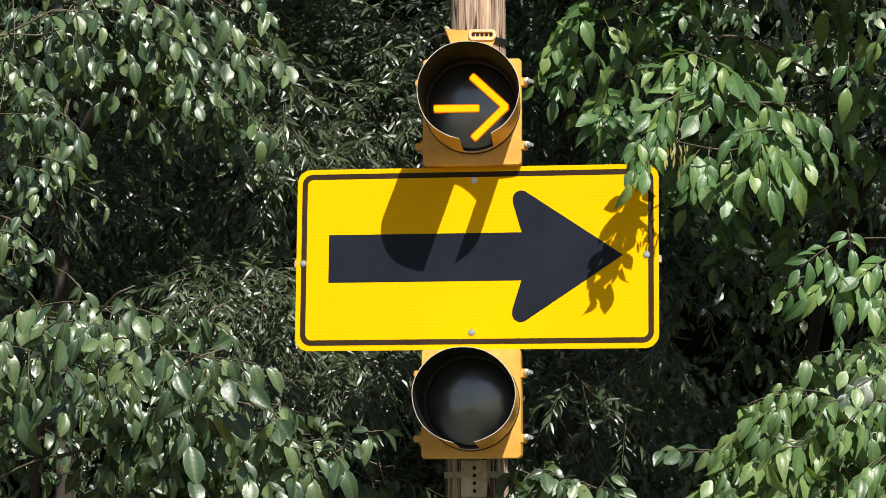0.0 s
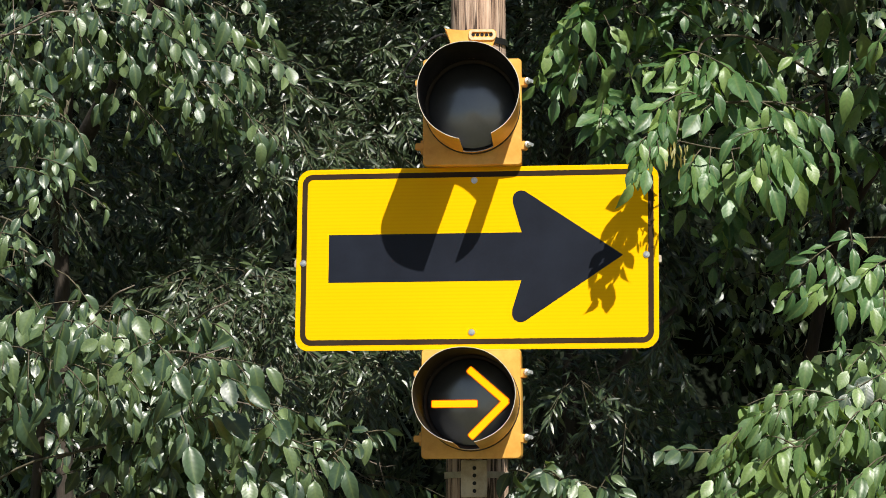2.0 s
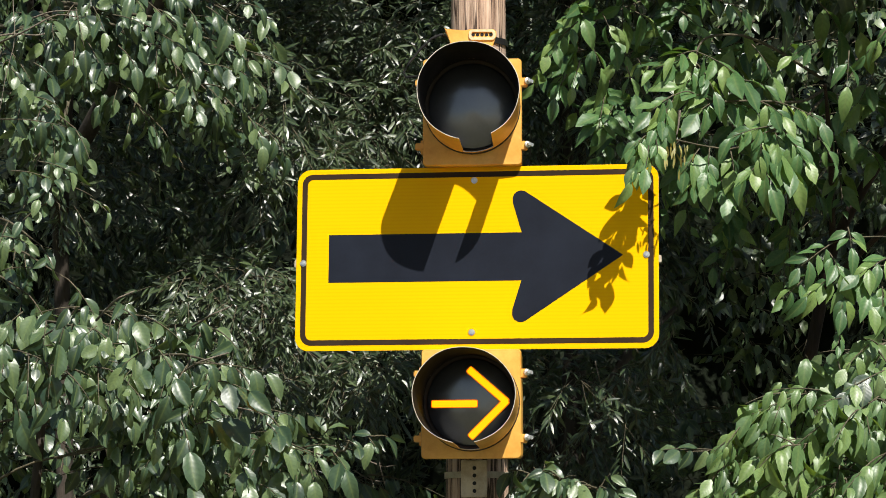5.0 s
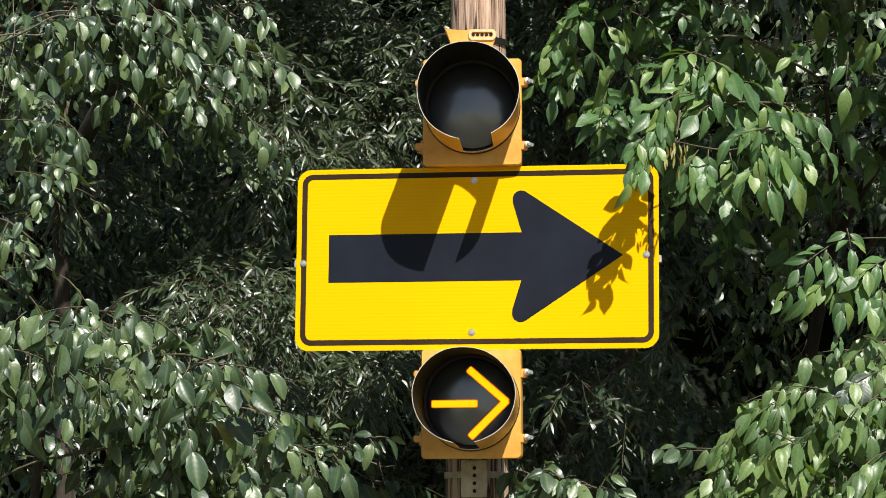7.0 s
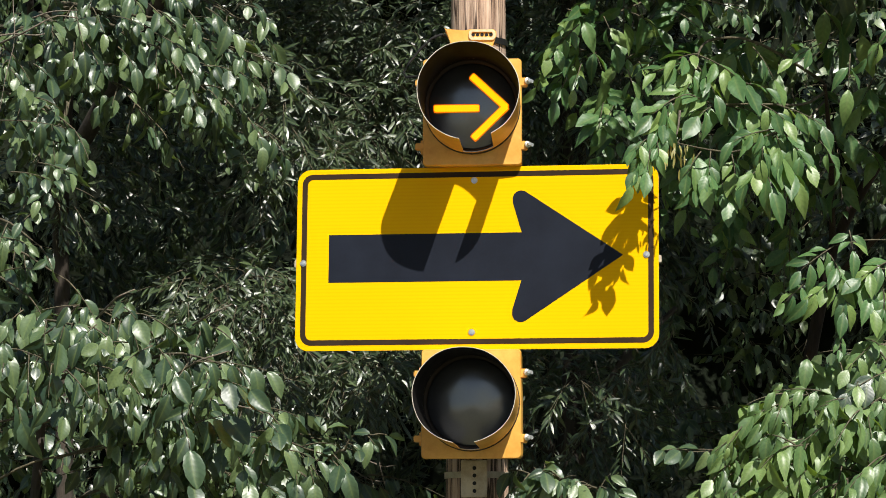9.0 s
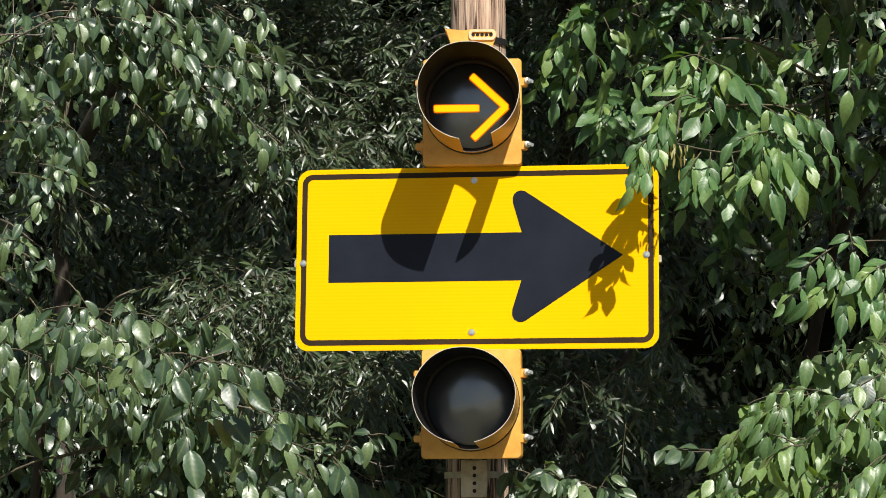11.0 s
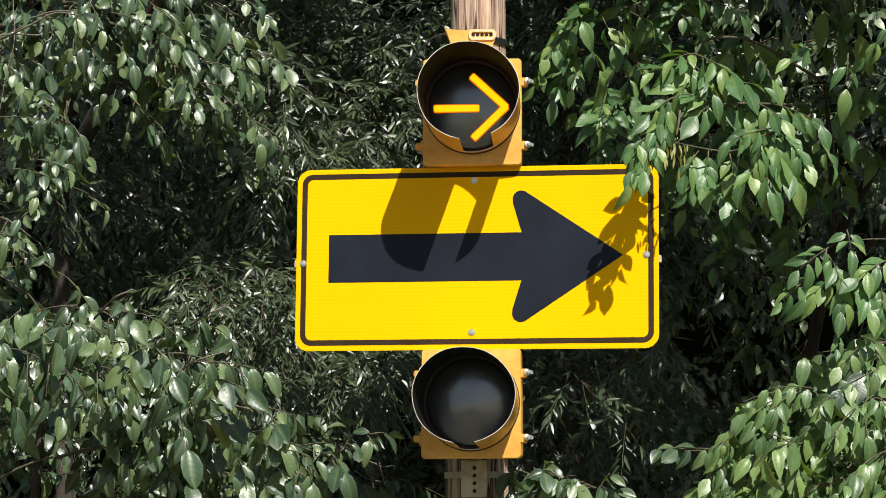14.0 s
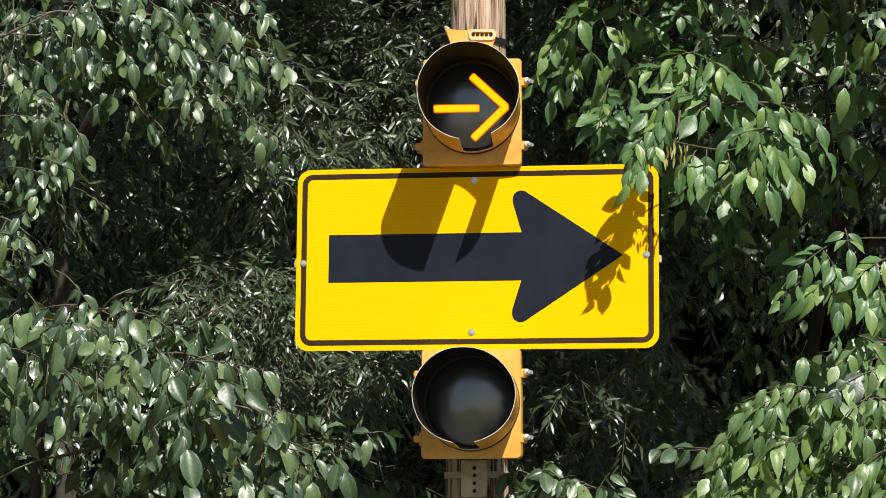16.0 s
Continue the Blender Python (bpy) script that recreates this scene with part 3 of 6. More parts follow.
def sprays(rng, kind, start, heading, length, size, out):
    """Leaves of one twig: simple leaves set alternately, or leaflets in pairs on a drooping stalk."""
    n = 8
    s = np.linspace(0, 1, n)[:, None]
    sag = np.array([0, 0, -1.0]) * (s ** 2) * length * (0.45 if kind == "ash" else 0.25)
    pts = start + s * heading * length + sag
    out["wood"].append(tube_arrays(pts, np.linspace(0.0032, 0.0012, n) * (1.0 if kind != "narrow" else 0.7), 4))
    lat = unit(np.cross(heading, (0, 0, 1.0)) + 1e-6)
    gap = {"ovate": 0.03, "pointed": 0.032, "ash": 0.042, "narrow": 0.012, "canopy": 0.035}[kind]
    count = max(3, int(length / gap))
    for i in range(count):
        u = 0.16 + 0.84 * (i + 0.5) / count
        p = start + u * heading * length + np.array([0, 0, -1.0]) * u * u * length * (0.45 if kind == "ash" else 0.25)
        sides = (1, -1) if kind == "ash" else ((1,) if i % 2 else (-1,))
        if i == count - 1:
            sides = (0,)
        for sd in sides:
            fall = {"narrow": rng.uniform(-0.1, 0.8), "ash": rng.uniform(0.2, 0.95)}.get(kind, rng.uniform(0.5, 1.35))
            d = heading * rng.uniform(0.3, 0.8) + lat * sd * rng.uniform(0.35, 0.85) * (1.5 if kind == "ash" else 1.0) + np.array([0, -0.2, -fall]) + rng.normal(0, 0.16, 3)
            d = unit(d)
            up = np.array([0.12, -0.7, 0.65]) + rng.normal(0, 0.62, 3)
            out["at"].append(p + d * 0.012)
            out["dir"].append(d)
            out["up"].append(up)
            out["size"].append(size * rng.uniform(0.42, 1.18) * (0.75 + 0.4 * math.sin(math.pi * min(u, 0.9))))


def bough(tree, kind, base, tip, twigs=16, size=0.085, spread=0.3, singles=0, sag=0.06, sway=None, seed=0, droop=0.25, thick=0.011, first=0.2):
    """A leafy branch of a tree from base to tip, in world metres: wood, leaves near its face as parts, the rest joined."""
    rng = np.random.default_rng(seed + 11)
    root = np.array(tree.matrix_basis.translation)
    base, tip = np.array(base, float), np.array(tip, float)
    span = tip - base
    total = np.linalg.norm(span)
    out = {"at": [], "dir": [], "up": [], "size": [], "wood": []}
    s = np.linspace(0, 1, 12)[:, None]
    bend = unit(np.cross(span, (0, 0, 1.0))) * rng.normal(0, 0.05) * total
    def along(u):
        return span * u + np.array([0, 0, 1.0]) * math.sin(math.pi * u) * sag * total + bend * math.sin(math.pi * u) + 0.012 * np.array([math.sin(9 * u + seed), math.sin(7 * u + 2 * seed), math.sin(11 * u)])
    spine = np.array([along(float(u)) for u in s[:, 0]])
    spine -= spine[0]
    off = along(0.0)
    out["wood"].append(tube_arrays(spine, np.linspace(thick, 0.0022, 12), 6))
    for k in range(twigs):
        u = first + (1 - first) * (k + rng.uniform(0, 0.9)) / twigs
        if k == twigs - 1:
            u = 1.0
        p = along(u) - off
        tangent = unit(along(min(u + 0.05, 1.05)) - along(u - 0.05))
        around = unit(np.cross(tangent, rng.normal(0, 1, 3)))
        heading = unit(tangent * rng.uniform(0.35, 0.9) + around * rng.uniform(0.4, 1.0) + np.array([0, -0.15, -droop]))
        if k == twigs - 1:
            heading = unit(tangent + np.array([0, 0, -droop]))
        sprays(rng, kind, p, heading, spread * rng.uniform(0.55, 1.15) * (1.15 - 0.45 * u), size, out)
    at, size_, axes = np.array(out["at"]), np.array(out["size"]), frames_of(np.array(out["dir"]), np.array(out["up"]))
    ob = new("bough", wood_mesh("bough", out["wood"], TWIG))
    ob.parent = tree
    ob.matrix_basis = Matrix.Translation(Vector(base - root))
    order = np.argsort(at[:, 1] + base[1])
    mine, rest = order[:singles], order[singles:]
    if len(rest):
        fo = new("foliage", leaf_mesh("foliage", kind, at[rest], axes[rest], size_[rest], BLADES[kind][0]))
        fo.parent = ob
        tagged(fo, kind="stuff")
    for i in mine:
        lf = new("leaf", single_leaf(kind, int(i)))
        lf.parent = ob
        m = Matrix(axes[i].tolist()).to_4x4()
        lf.matrix_basis = Matrix.Translation(at[i].tolist()) @ m @ Matrix.Scale(float(size_[i]), 4)
    if sway:
        SWAYS.append((ob, Vector((base - root).tolist()), Vector(span.tolist()), sway, False))
    return ob


SWAYS = []


def leaf_spray(tree, kind, base, tip, count, size, hang, sway, seed, paired=True, wide=0.7):
    """One stalk of a tree with its own leaves, in world metres: leaflets in count pairs and one at the end, or count leaves set alternately."""
    rng = np.random.default_rng(seed)
    root, base, tip = np.array(tree.matrix_basis.translation), np.array(base, float), np.array(tip, float)
    span = tip - base
    total = np.linalg.norm(span)
    ahead = span / total
    face = unit(np.array([0.2, -0.8, 0.5]) + rng.normal(0, 0.15, 3))
    lat = unit(np.cross(face, ahead))
    bow = unit(np.cross(ahead, lat)) * 0.06 * total
    if bow[2] < 0:
        bow = -bow

    def along(u):
        return span * u + bow * math.sin(math.pi * u)

    u = np.linspace(0, 1, 9)
    stalk = new("stalk", wood_mesh("stalk", [tube_arrays(np.array([along(k) for k in u]), np.linspace(0.0026, 0.0011, 9), 5)], TWIG))
    stalk.parent = tree
    stalk.matrix_basis = Matrix.Translation(Vector(base - root))
    places = []
    if paired:
        for k in range(count):
            places += [((k + 0.7) / (count + 0.7) + 0.02 * sd, sd) for sd in (-1, 1)]
    else:
        places = [((k + 0.75) / count, -1 if k % 2 else 1) for k in range(count - 1)]
    for u, sd in places + [(1.0, 0)]:
        d = ahead * rng.uniform(0.45, 0.75) * (1.5 if sd == 0 else 1) + lat * sd * wide * rng.uniform(0.8, 1.15) + np.array([0, -0.1, -hang * rng.uniform(0.75, 1.2)]) + rng.normal(0, 0.1, 3)
        d = unit(d)
        up = face + 0.4 * lat * sd + rng.normal(0, 0.34, 3)
        turn = frames_of(d[None], up[None])[0]
        lf = new("leaf", single_leaf(kind, int(rng.integers(0, 60))))
        lf.parent = stalk
        lf.matrix_basis = Matrix.Translation((along(min(u, 1.0)) + d * 0.006).tolist()) @ Matrix(turn.tolist()).to_4x4() @ Matrix.Scale(float(size * rng.uniform(0.82, 1.12) * (0.8 + 0.25 * u)), 4)
    SWAYS.append((stalk, Vector((base - root).tolist()), Vector(span.tolist()), sway, True))
    return stalk


def crown(tree, name, kind, clumps, n_sprays, size, seed, length=0.26, droop=0.35, label=""):
    """Leaf sprays scattered through rounded clumps, in world metres: (centre, radii) pairs. One joined mesh of leaves and one of twigs."""
    rng = np.random.default_rng(seed)
    root = np.array(tree.matrix_basis.translation)
    out = {"at": [], "dir": [], "up": [], "size": [], "wood": []}
    vol = np.array([c[1][0] * c[1][1] * c[1][2] for c in clumps]) ** 0.75
    counts = np.maximum(4, (n_sprays * vol / vol.sum()).astype(int))
    for (c, r), n in zip(clumps, counts):
        c, r = np.array(c, float), np.array(r, float)
        for _ in range(n):
            d = unit(rng.normal(0, 1, 3))
            q = d * rng.uniform(0.35, 1.0) ** 0.6
            p = c + q * r - root
            heading = unit(d * 0.7 + rng.normal(0, 0.4, 3) + np.array([0, -0.25, -droop]))
            sprays(rng, kind, p, heading, length * rng.uniform(0.5, 1.2), size, out)
    at, size_, axes = np.array(out["at"]), np.array(out["size"]), frames_of(np.array(out["dir"]), np.array(out["up"]))
    cr = new(name, leaf_mesh(name, kind, at, axes, size_, BLADES[kind][0]))
    cr.parent = tree
    tagged(cr, label=label, kind="stuff")
    tw = new("brushwood", wood_mesh("brushwood", out["wood"], TWIG))
    tw.parent = cr
    tagged(tw, kind="stuff")
    return cr


def trunk(tree, name, points, radii, material=BARK, n=16):
    root = np.array(tree.matrix_basis.translation)
    pts = np.array(points, float) - root
    u = np.linspace(0, 1, len(pts))
    fine = np.linspace(0, 1, 26)
    p = np.stack([np.interp(fine, u, pts[:, k]) for k in range(3)], -1)
    p[1:-1] = (p[:-2] + 2 * p[1:-1] + p[2:]) / 4
    r = np.interp(fine, u, radii)
    v, q = tube_arrays(p, r, n)
    for i in range(len(v)):
        c = p[i // n]
        v[i] = c + (v[i] - c) * (1 + 0.12 * noise.noise((v[i] * 9).tolist()))
    ob = new(name, wood_mesh(name, [(v, q)], material))
    ob.parent = tree
    return ob

# ---- sway of the branches: seconds, and millimetres to the right and up at a branch's end ----
TIMES = (0, 0.5, 1, 1.5, 2, 2.5, 3, 3.5, 4, 6.5, 7, 7.5, 8, 8.5, 9, 11.5, 12, 12.5, 13, 13.5, 14, 14.5, 15, 15.5, 16)
HIGH_LEFT = ((-8, -6, -6, -6, -8, -6, 0, 0, 0, -2, 0, 0, -2, -2, -2, 0, -2, -6, -6, -8, -8, -8, -8, -8, -12),
             (21, 12, 12, 17, 15, 15, 15, 15, 10, 0, 0, 0, 0, 4, -2, -6, -2, 12, 12, 6, 10, 12, 10, 10, 15))
LOW_LEFT = ((-10, -10, -7, -10, -12, -12, -12, -12, -10, -12, 0, 0, -7, -7, -10, -10, -7, -12, -16, -16, -18, -18, -18, -21, -21),
            (18, 11, 13, 16, 18, 11, 13, 13, 11, -14, 0, 2, -9, 5, 5, 5, 5, 5, 7, 7, 5, 7, 5, 5, 7))
HIGH_RIGHT = ((2, 5, 10, 10, 7, 7, 2, 2, 5, 0, 0, 0, 2, 5, 7, 7, 2, 5, 2, 0, 0, -4, -4, -6, -6),
              (0, 2, 2, 2, 2, 2, 2, 5, 7, 0, 0, -4, -6, -6, -6, -9, -9, -6, -4, 0, -4, 0, -4, -4, 0))
LOW_RIGHT = ((4, 4, 3, 7, 7, 14, 14, 7, 4, -2, 0, 0, 5, 21, 8, 12, 5, -2, -9, -14, -14, -17, -17, -19, -21),
             (-11, -11, -11, -16, -11, -6, -6, -4, -11, 5, 0, 0, -8, -17, -8, -8, -8, -6, 0, 0, 0, 0, 0, 0, 2))

SHRUB_TIP = ((-2, 0, 0, 0, 0, 0, 0, 0, 0, 0, 0, 0, 0, 0, 1, 0, 0, 0, 0, 0, -4, -4, -4, -5, -5),
             (9, 11, 10, 9, 9, 10, 9, 8, 8, 4, 0, -10, -12, -6, -1, -10, -9, -9, 4, 4, -1, 2, 4, 2, 4))
REST = TIMES.index(3.5)


def eased(sway, share):
    return tuple(tuple(share * v for v in row) for row in sway)


LOW_RIGHT_TIP, SAPLING_SWAY = eased(LOW_RIGHT, 0.45), eased(LOW_RIGHT, 0.12)

# ---- trees and shrubs ----
LEFT_TREE = empty("broadleaf_tree", pose(-1.85, 3.4, 0), label="broadleaf tree with drooping glossy ovate green leaves", category="tree")
trunk(LEFT_TREE, "trunk", ((-1.85, 3.4, -0.05), (-1.88, 3.4, 2.2), (-1.9, 3.3, 3.2), (-1.72, 2.6, 5.4)), (0.06, 0.04, 0.034, 0.018))
trunk(LEFT_TREE, "limb", ((-1.9, 3.3, 3.1), (-1.78, 2.2, 3.55), (-1.74, 1.4, 3.77), (-1.7, 1.1, 4.2)), (0.035, 0.024, 0.015, 0.008), n=10)
trunk(LEFT_TREE, "limb", ((-1.88, 3.2, 3.4), (-1.2, 2.1, 4.2), (-0.8, 2.2, 5.0)), (0.045, 0.03, 0.016), n=10)
# clumps beyond the view; the high ones are added to cast shade
crown(LEFT_TREE, "crown", "canopy", (
    ((-2.3, 2.3, 4.95), (1.2, 0.9, 0.65)), ((-0.95, 2.3, 5.0), (0.5, 0.6, 0.4)), ((-1.7, 2.6, 5.9), (1.3, 1.2, 0.7)),
    ((-3.2, 1.6, 3.4), (0.8, 0.8, 1.3)), ((-2.9, 1.6, 1.8), (0.8, 0.7, 1.2))), 1500, 0.1, 31, 0.32)

LEFT_SHRUB = empty("broadleaf_shrub", pose(-1.75, 1.2, 0), label="dense leafy shrub with hanging ovate green leaves", category="shrub")
for dx, dy in ((0, 0), (0.12, 0.1), (-0.15, 0.05)):
    trunk(LEFT_SHRUB, "stem", ((-1.75 + dx, 1.2 + dy, -0.05), (-1.7 + 1.5 * dx, 1.15 + dy, 1.2), (-1.6 + 2.5 * dx, 1.05, 2.3)), (0.035, 0.026, 0.014), n=8)
crown(LEFT_SHRUB, "crown", "canopy", (
    ((-1.4, 1.7, 2.05), (0.7, 0.35, 0.35)), ((-0.9, 1.2, 1.85), (0.6, 0.3, 0.3)), ((-1.6, 1.2, 1.2), (1.0, 0.5, 0.5))), 420, 0.085, 32, 0.26)

RIGHT_TREE = empty("ash_tree", pose(1.3, 2.4, 0), label="ash tree with drooping compound leaves of pointed green leaflets", category="tree")
trunk(RIGHT_TREE, "trunk", ((1.3, 2.4, -0.05), (1.33, 2.4, 1.6), (1.37, 2.4, 2.35), (1.5, 2.35, 3.0), (1.95, 2.3, 3.75), (2.0, 2.2, 5.6)), (0.05, 0.036, 0.028, 0.024, 0.02, 0.012), BARK_BROWN)
trunk(RIGHT_TREE, "limb", ((1.5, 2.35, 3.0), (1.4, 1.6, 3.25), (1.29, 0.9, 3.4)), (0.016, 0.011, 0.006), BARK_BROWN, 10)
trunk(RIGHT_TREE, "limb", ((1.95, 2.3, 3.75), (1.85, 1.4, 4.25), (1.5, 0.5, 4.4), (0.9, 0.1, 4.25)), (0.018, 0.013, 0.009, 0.005), BARK_BROWN, 10)
trunk(RIGHT_TREE, "limb", ((1.46, 2.36, 2.8), (1.6, 1.2, 2.95), (1.66, 0.35, 2.95)), (0.014, 0.01, 0.006), BARK_BROWN, 10)
# unseen clumps above and right of the view, added to shade leaves behind
crown(RIGHT_TREE, "crown", "canopy", (
    ((1.5, 1.6, 4.7), (1.1, 1.0, 0.6)), ((0.86, -0.05, 4.0), (0.38, 0.25, 0.2)), ((1.5, 0.55, 4.3), (0.75, 0.4, 0.3)), ((2.3, 0.6, 4.4), (0.6, 0.5, 0.4)), ((1.9, 0.1, 4.75), (0.7, 0.4, 0.3)), ((2.05, 0.3, 3.95), (0.45, 0.4, 0.35)), ((0.7, 0.25, 4.3), (0.45, 0.3, 0.22)), ((1.45, 0.0, 4.3), (0.5, 0.3, 0.25)), ((0.9, 2.0, 4.85), (0.5, 0.8, 0.4)), ((2.9, 1.2, 4.2), (0.8, 1.0, 1.0)), ((1.3, 2.7, 4.9), (1.1, 0.7, 0.5)),
    ((1.5, 2.2, 5.7), (1.4, 1.2, 0.7)), ((2.8, 1.3, 2.4), (0.7, 0.8, 1.2))), 2900, 0.115, 33, 0.32)
crown(RIGHT_TREE, "inner_leaves", "ash", (
    ((0.75, 1.9, 3.6), (0.5, 0.4, 0.3)), ((1.45, 2.1, 3.4), (0.5, 0.3, 0.45))), 70, 0.1, 34, 0.28)

RIGHT_SHRUB = empty("broadleaf_shrub", pose(1.75, 0.6, 0), label="leafy shrub with broad pointed light green leaves", category="shrub")
for dx, dy in ((0, 0), (0.12, -0.1), (-0.15, 0.05)):
    trunk(RIGHT_SHRUB, "stem", ((1.75 + dx, 0.6 + dy, -0.05), (1.72 + dx, 0.55 + dy, 1.2), (1.62 + dx, 0.45, 2.3)), (0.03, 0.024, 0.012), n=8)
crown(RIGHT_SHRUB, "crown", "canopy", (((1.5, 0.55, 1.7), (0.6, 0.35, 0.45)), ((1.8, 0.7, 2.2), (0.4, 0.35, 0.4)), ((1.2, 0.5, 1.2), (0.7, 0.4, 0.5))), 260, 0.09, 35, 0.26)

SAPLING = empty("sapling", pose(0.45, 0.35, 0), label="small sapling with rounded green leaves at the foot of the pole", category="sapling")
trunk(SAPLING, "stem", ((0.45, 0.35, -0.05), (0.44, 0.33, 0.9), (0.4, 0.3, 1.72)), (0.014, 0.011, 0.007), n=8)

NARROW_TREE = empty("narrow_leaved_tree", pose(0.42, 3.2, 0), label="tall tree with masses of narrow dark green leaves", category="tree")
trunk(NARROW_TREE, "trunk", ((0.42, 3.2, -0.05), (0.4, 3.2, 2.0), (0.5, 3.3, 3.2), (0.3, 3.3, 6.0)), (0.08, 0.055, 0.045, 0.02))
for x, y, z in ((-0.5, 2.9, 3.6), (-1.0, 2.6, 2.9), (-0.4, 3.0, 2.6), (0.4, 3.0, 3.9), (0.9, 3.2, 2.8)):
    trunk(NARROW_TREE, "limb", ((0.44, 3.25, z - 0.8), (0.2 + x / 2, 3.1, z - 0.25), (x, y, z)), (0.04, 0.025, 0.01), n=8)
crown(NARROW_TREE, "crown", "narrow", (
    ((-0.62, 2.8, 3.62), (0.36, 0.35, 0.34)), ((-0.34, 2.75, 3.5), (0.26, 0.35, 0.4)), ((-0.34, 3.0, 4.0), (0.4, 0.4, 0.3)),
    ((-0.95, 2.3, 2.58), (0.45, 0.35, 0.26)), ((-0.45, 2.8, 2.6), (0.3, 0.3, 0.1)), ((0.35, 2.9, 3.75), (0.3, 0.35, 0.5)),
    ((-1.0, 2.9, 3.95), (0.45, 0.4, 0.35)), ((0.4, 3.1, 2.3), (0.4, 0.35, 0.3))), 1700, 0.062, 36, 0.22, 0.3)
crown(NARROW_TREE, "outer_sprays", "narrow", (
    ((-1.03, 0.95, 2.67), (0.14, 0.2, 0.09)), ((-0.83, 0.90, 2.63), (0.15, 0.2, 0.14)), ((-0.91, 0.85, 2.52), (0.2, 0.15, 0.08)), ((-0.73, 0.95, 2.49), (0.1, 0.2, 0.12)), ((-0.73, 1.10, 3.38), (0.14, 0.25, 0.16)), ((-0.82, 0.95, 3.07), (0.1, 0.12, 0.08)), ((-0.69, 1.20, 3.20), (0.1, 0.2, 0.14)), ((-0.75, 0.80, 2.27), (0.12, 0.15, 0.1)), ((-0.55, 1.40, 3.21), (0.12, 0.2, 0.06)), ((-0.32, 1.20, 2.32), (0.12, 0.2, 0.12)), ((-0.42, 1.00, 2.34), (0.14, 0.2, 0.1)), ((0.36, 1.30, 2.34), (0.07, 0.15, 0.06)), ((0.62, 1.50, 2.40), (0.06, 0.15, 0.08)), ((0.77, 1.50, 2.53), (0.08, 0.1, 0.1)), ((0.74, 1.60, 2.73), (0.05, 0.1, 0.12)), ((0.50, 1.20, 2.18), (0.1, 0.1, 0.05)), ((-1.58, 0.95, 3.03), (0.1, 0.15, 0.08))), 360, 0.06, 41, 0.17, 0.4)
# leaf clumps added over the view to keep sun off the background
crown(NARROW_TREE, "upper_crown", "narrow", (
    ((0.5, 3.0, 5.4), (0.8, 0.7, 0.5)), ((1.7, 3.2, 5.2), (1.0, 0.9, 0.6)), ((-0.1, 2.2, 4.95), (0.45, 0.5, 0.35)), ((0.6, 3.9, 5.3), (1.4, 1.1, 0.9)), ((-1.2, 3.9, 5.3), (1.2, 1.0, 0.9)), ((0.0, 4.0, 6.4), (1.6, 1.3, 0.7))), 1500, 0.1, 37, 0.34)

WOODS = empty("woodland_edge", pose(0, 5, 0), label="shaded mass of woodland undergrowth behind the trees", category="woods", kind="stuff")
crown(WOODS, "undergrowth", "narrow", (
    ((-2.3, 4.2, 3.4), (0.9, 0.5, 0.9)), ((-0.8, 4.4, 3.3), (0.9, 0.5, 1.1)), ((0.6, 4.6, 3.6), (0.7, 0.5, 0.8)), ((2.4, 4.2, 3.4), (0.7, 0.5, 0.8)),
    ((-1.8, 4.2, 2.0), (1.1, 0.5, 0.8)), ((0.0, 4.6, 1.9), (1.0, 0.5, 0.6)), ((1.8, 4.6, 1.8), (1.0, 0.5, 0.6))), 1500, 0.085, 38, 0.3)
crown(WOODS, "understorey", "canopy", (
    ((-2.6, 5.6, 3.6), (1.4, 0.6, 1.2)), ((0.0, 5.8, 3.8), (1.5, 0.6, 1.3)), ((2.6, 5.6, 3.6), (1.4, 0.6, 1.2)),
    ((-2.0, 5.6, 1.8), (1.5, 0.6, 1.0)), ((1.2, 5.6, 1.8), (1.6, 0.6, 1.0)), ((-2.2, 5.8, 6.0), (2.0, 1.0, 1.1)), ((1.8, 5.8, 6.0), (2.0, 1.0, 1.1)), ((1.0, 5.2, 3.0), (0.9, 0.4, 0.7)), ((1.6, 5.0, 2.3), (0.8, 0.4, 0.5)), ((0.7, 5.0, 2.2), (0.6, 0.4, 0.4)), ((1.9, 5.2, 4.2), (0.9, 0.5, 0.7)), ((0.6, 5.3, 4.3), (0.8, 0.4, 0.6)), ((2.3, 6.3, 5.0), (1.0, 0.5, 0.7))), 2600, 0.09, 39, 0.36)


crown(WOODS, "outer_undergrowth", "canopy", (
    ((-4.4, 5.4, 2.0), (1.4, 0.8, 1.6)), ((-4.4, 5.4, 4.6), (1.4, 0.9, 1.5)), ((4.3, 5.4, 2.0), (1.4, 0.8, 1.6)), ((4.3, 5.4, 4.6), (1.4, 0.9, 1.5)),
    ((-5.8, 5.6, 3.2), (1.1, 1.0, 2.4)), ((5.8, 5.6, 3.2), (1.1, 1.0, 2.4)), ((-3.2, 7.4, 6.3), (2.0, 1.0, 0.9)), ((0.6, 7.7, 6.4), (2.2, 1.0, 0.9)), ((3.8, 7.2, 6.2), (2.0, 1.0, 0.9)),
    ((1.1, 6.2, 2.0), (0.9, 0.4, 0.8)), ((1.4, 5.9, 1.2), (1.0, 0.5, 0.6))), 2600, 0.12, 40, 0.42)


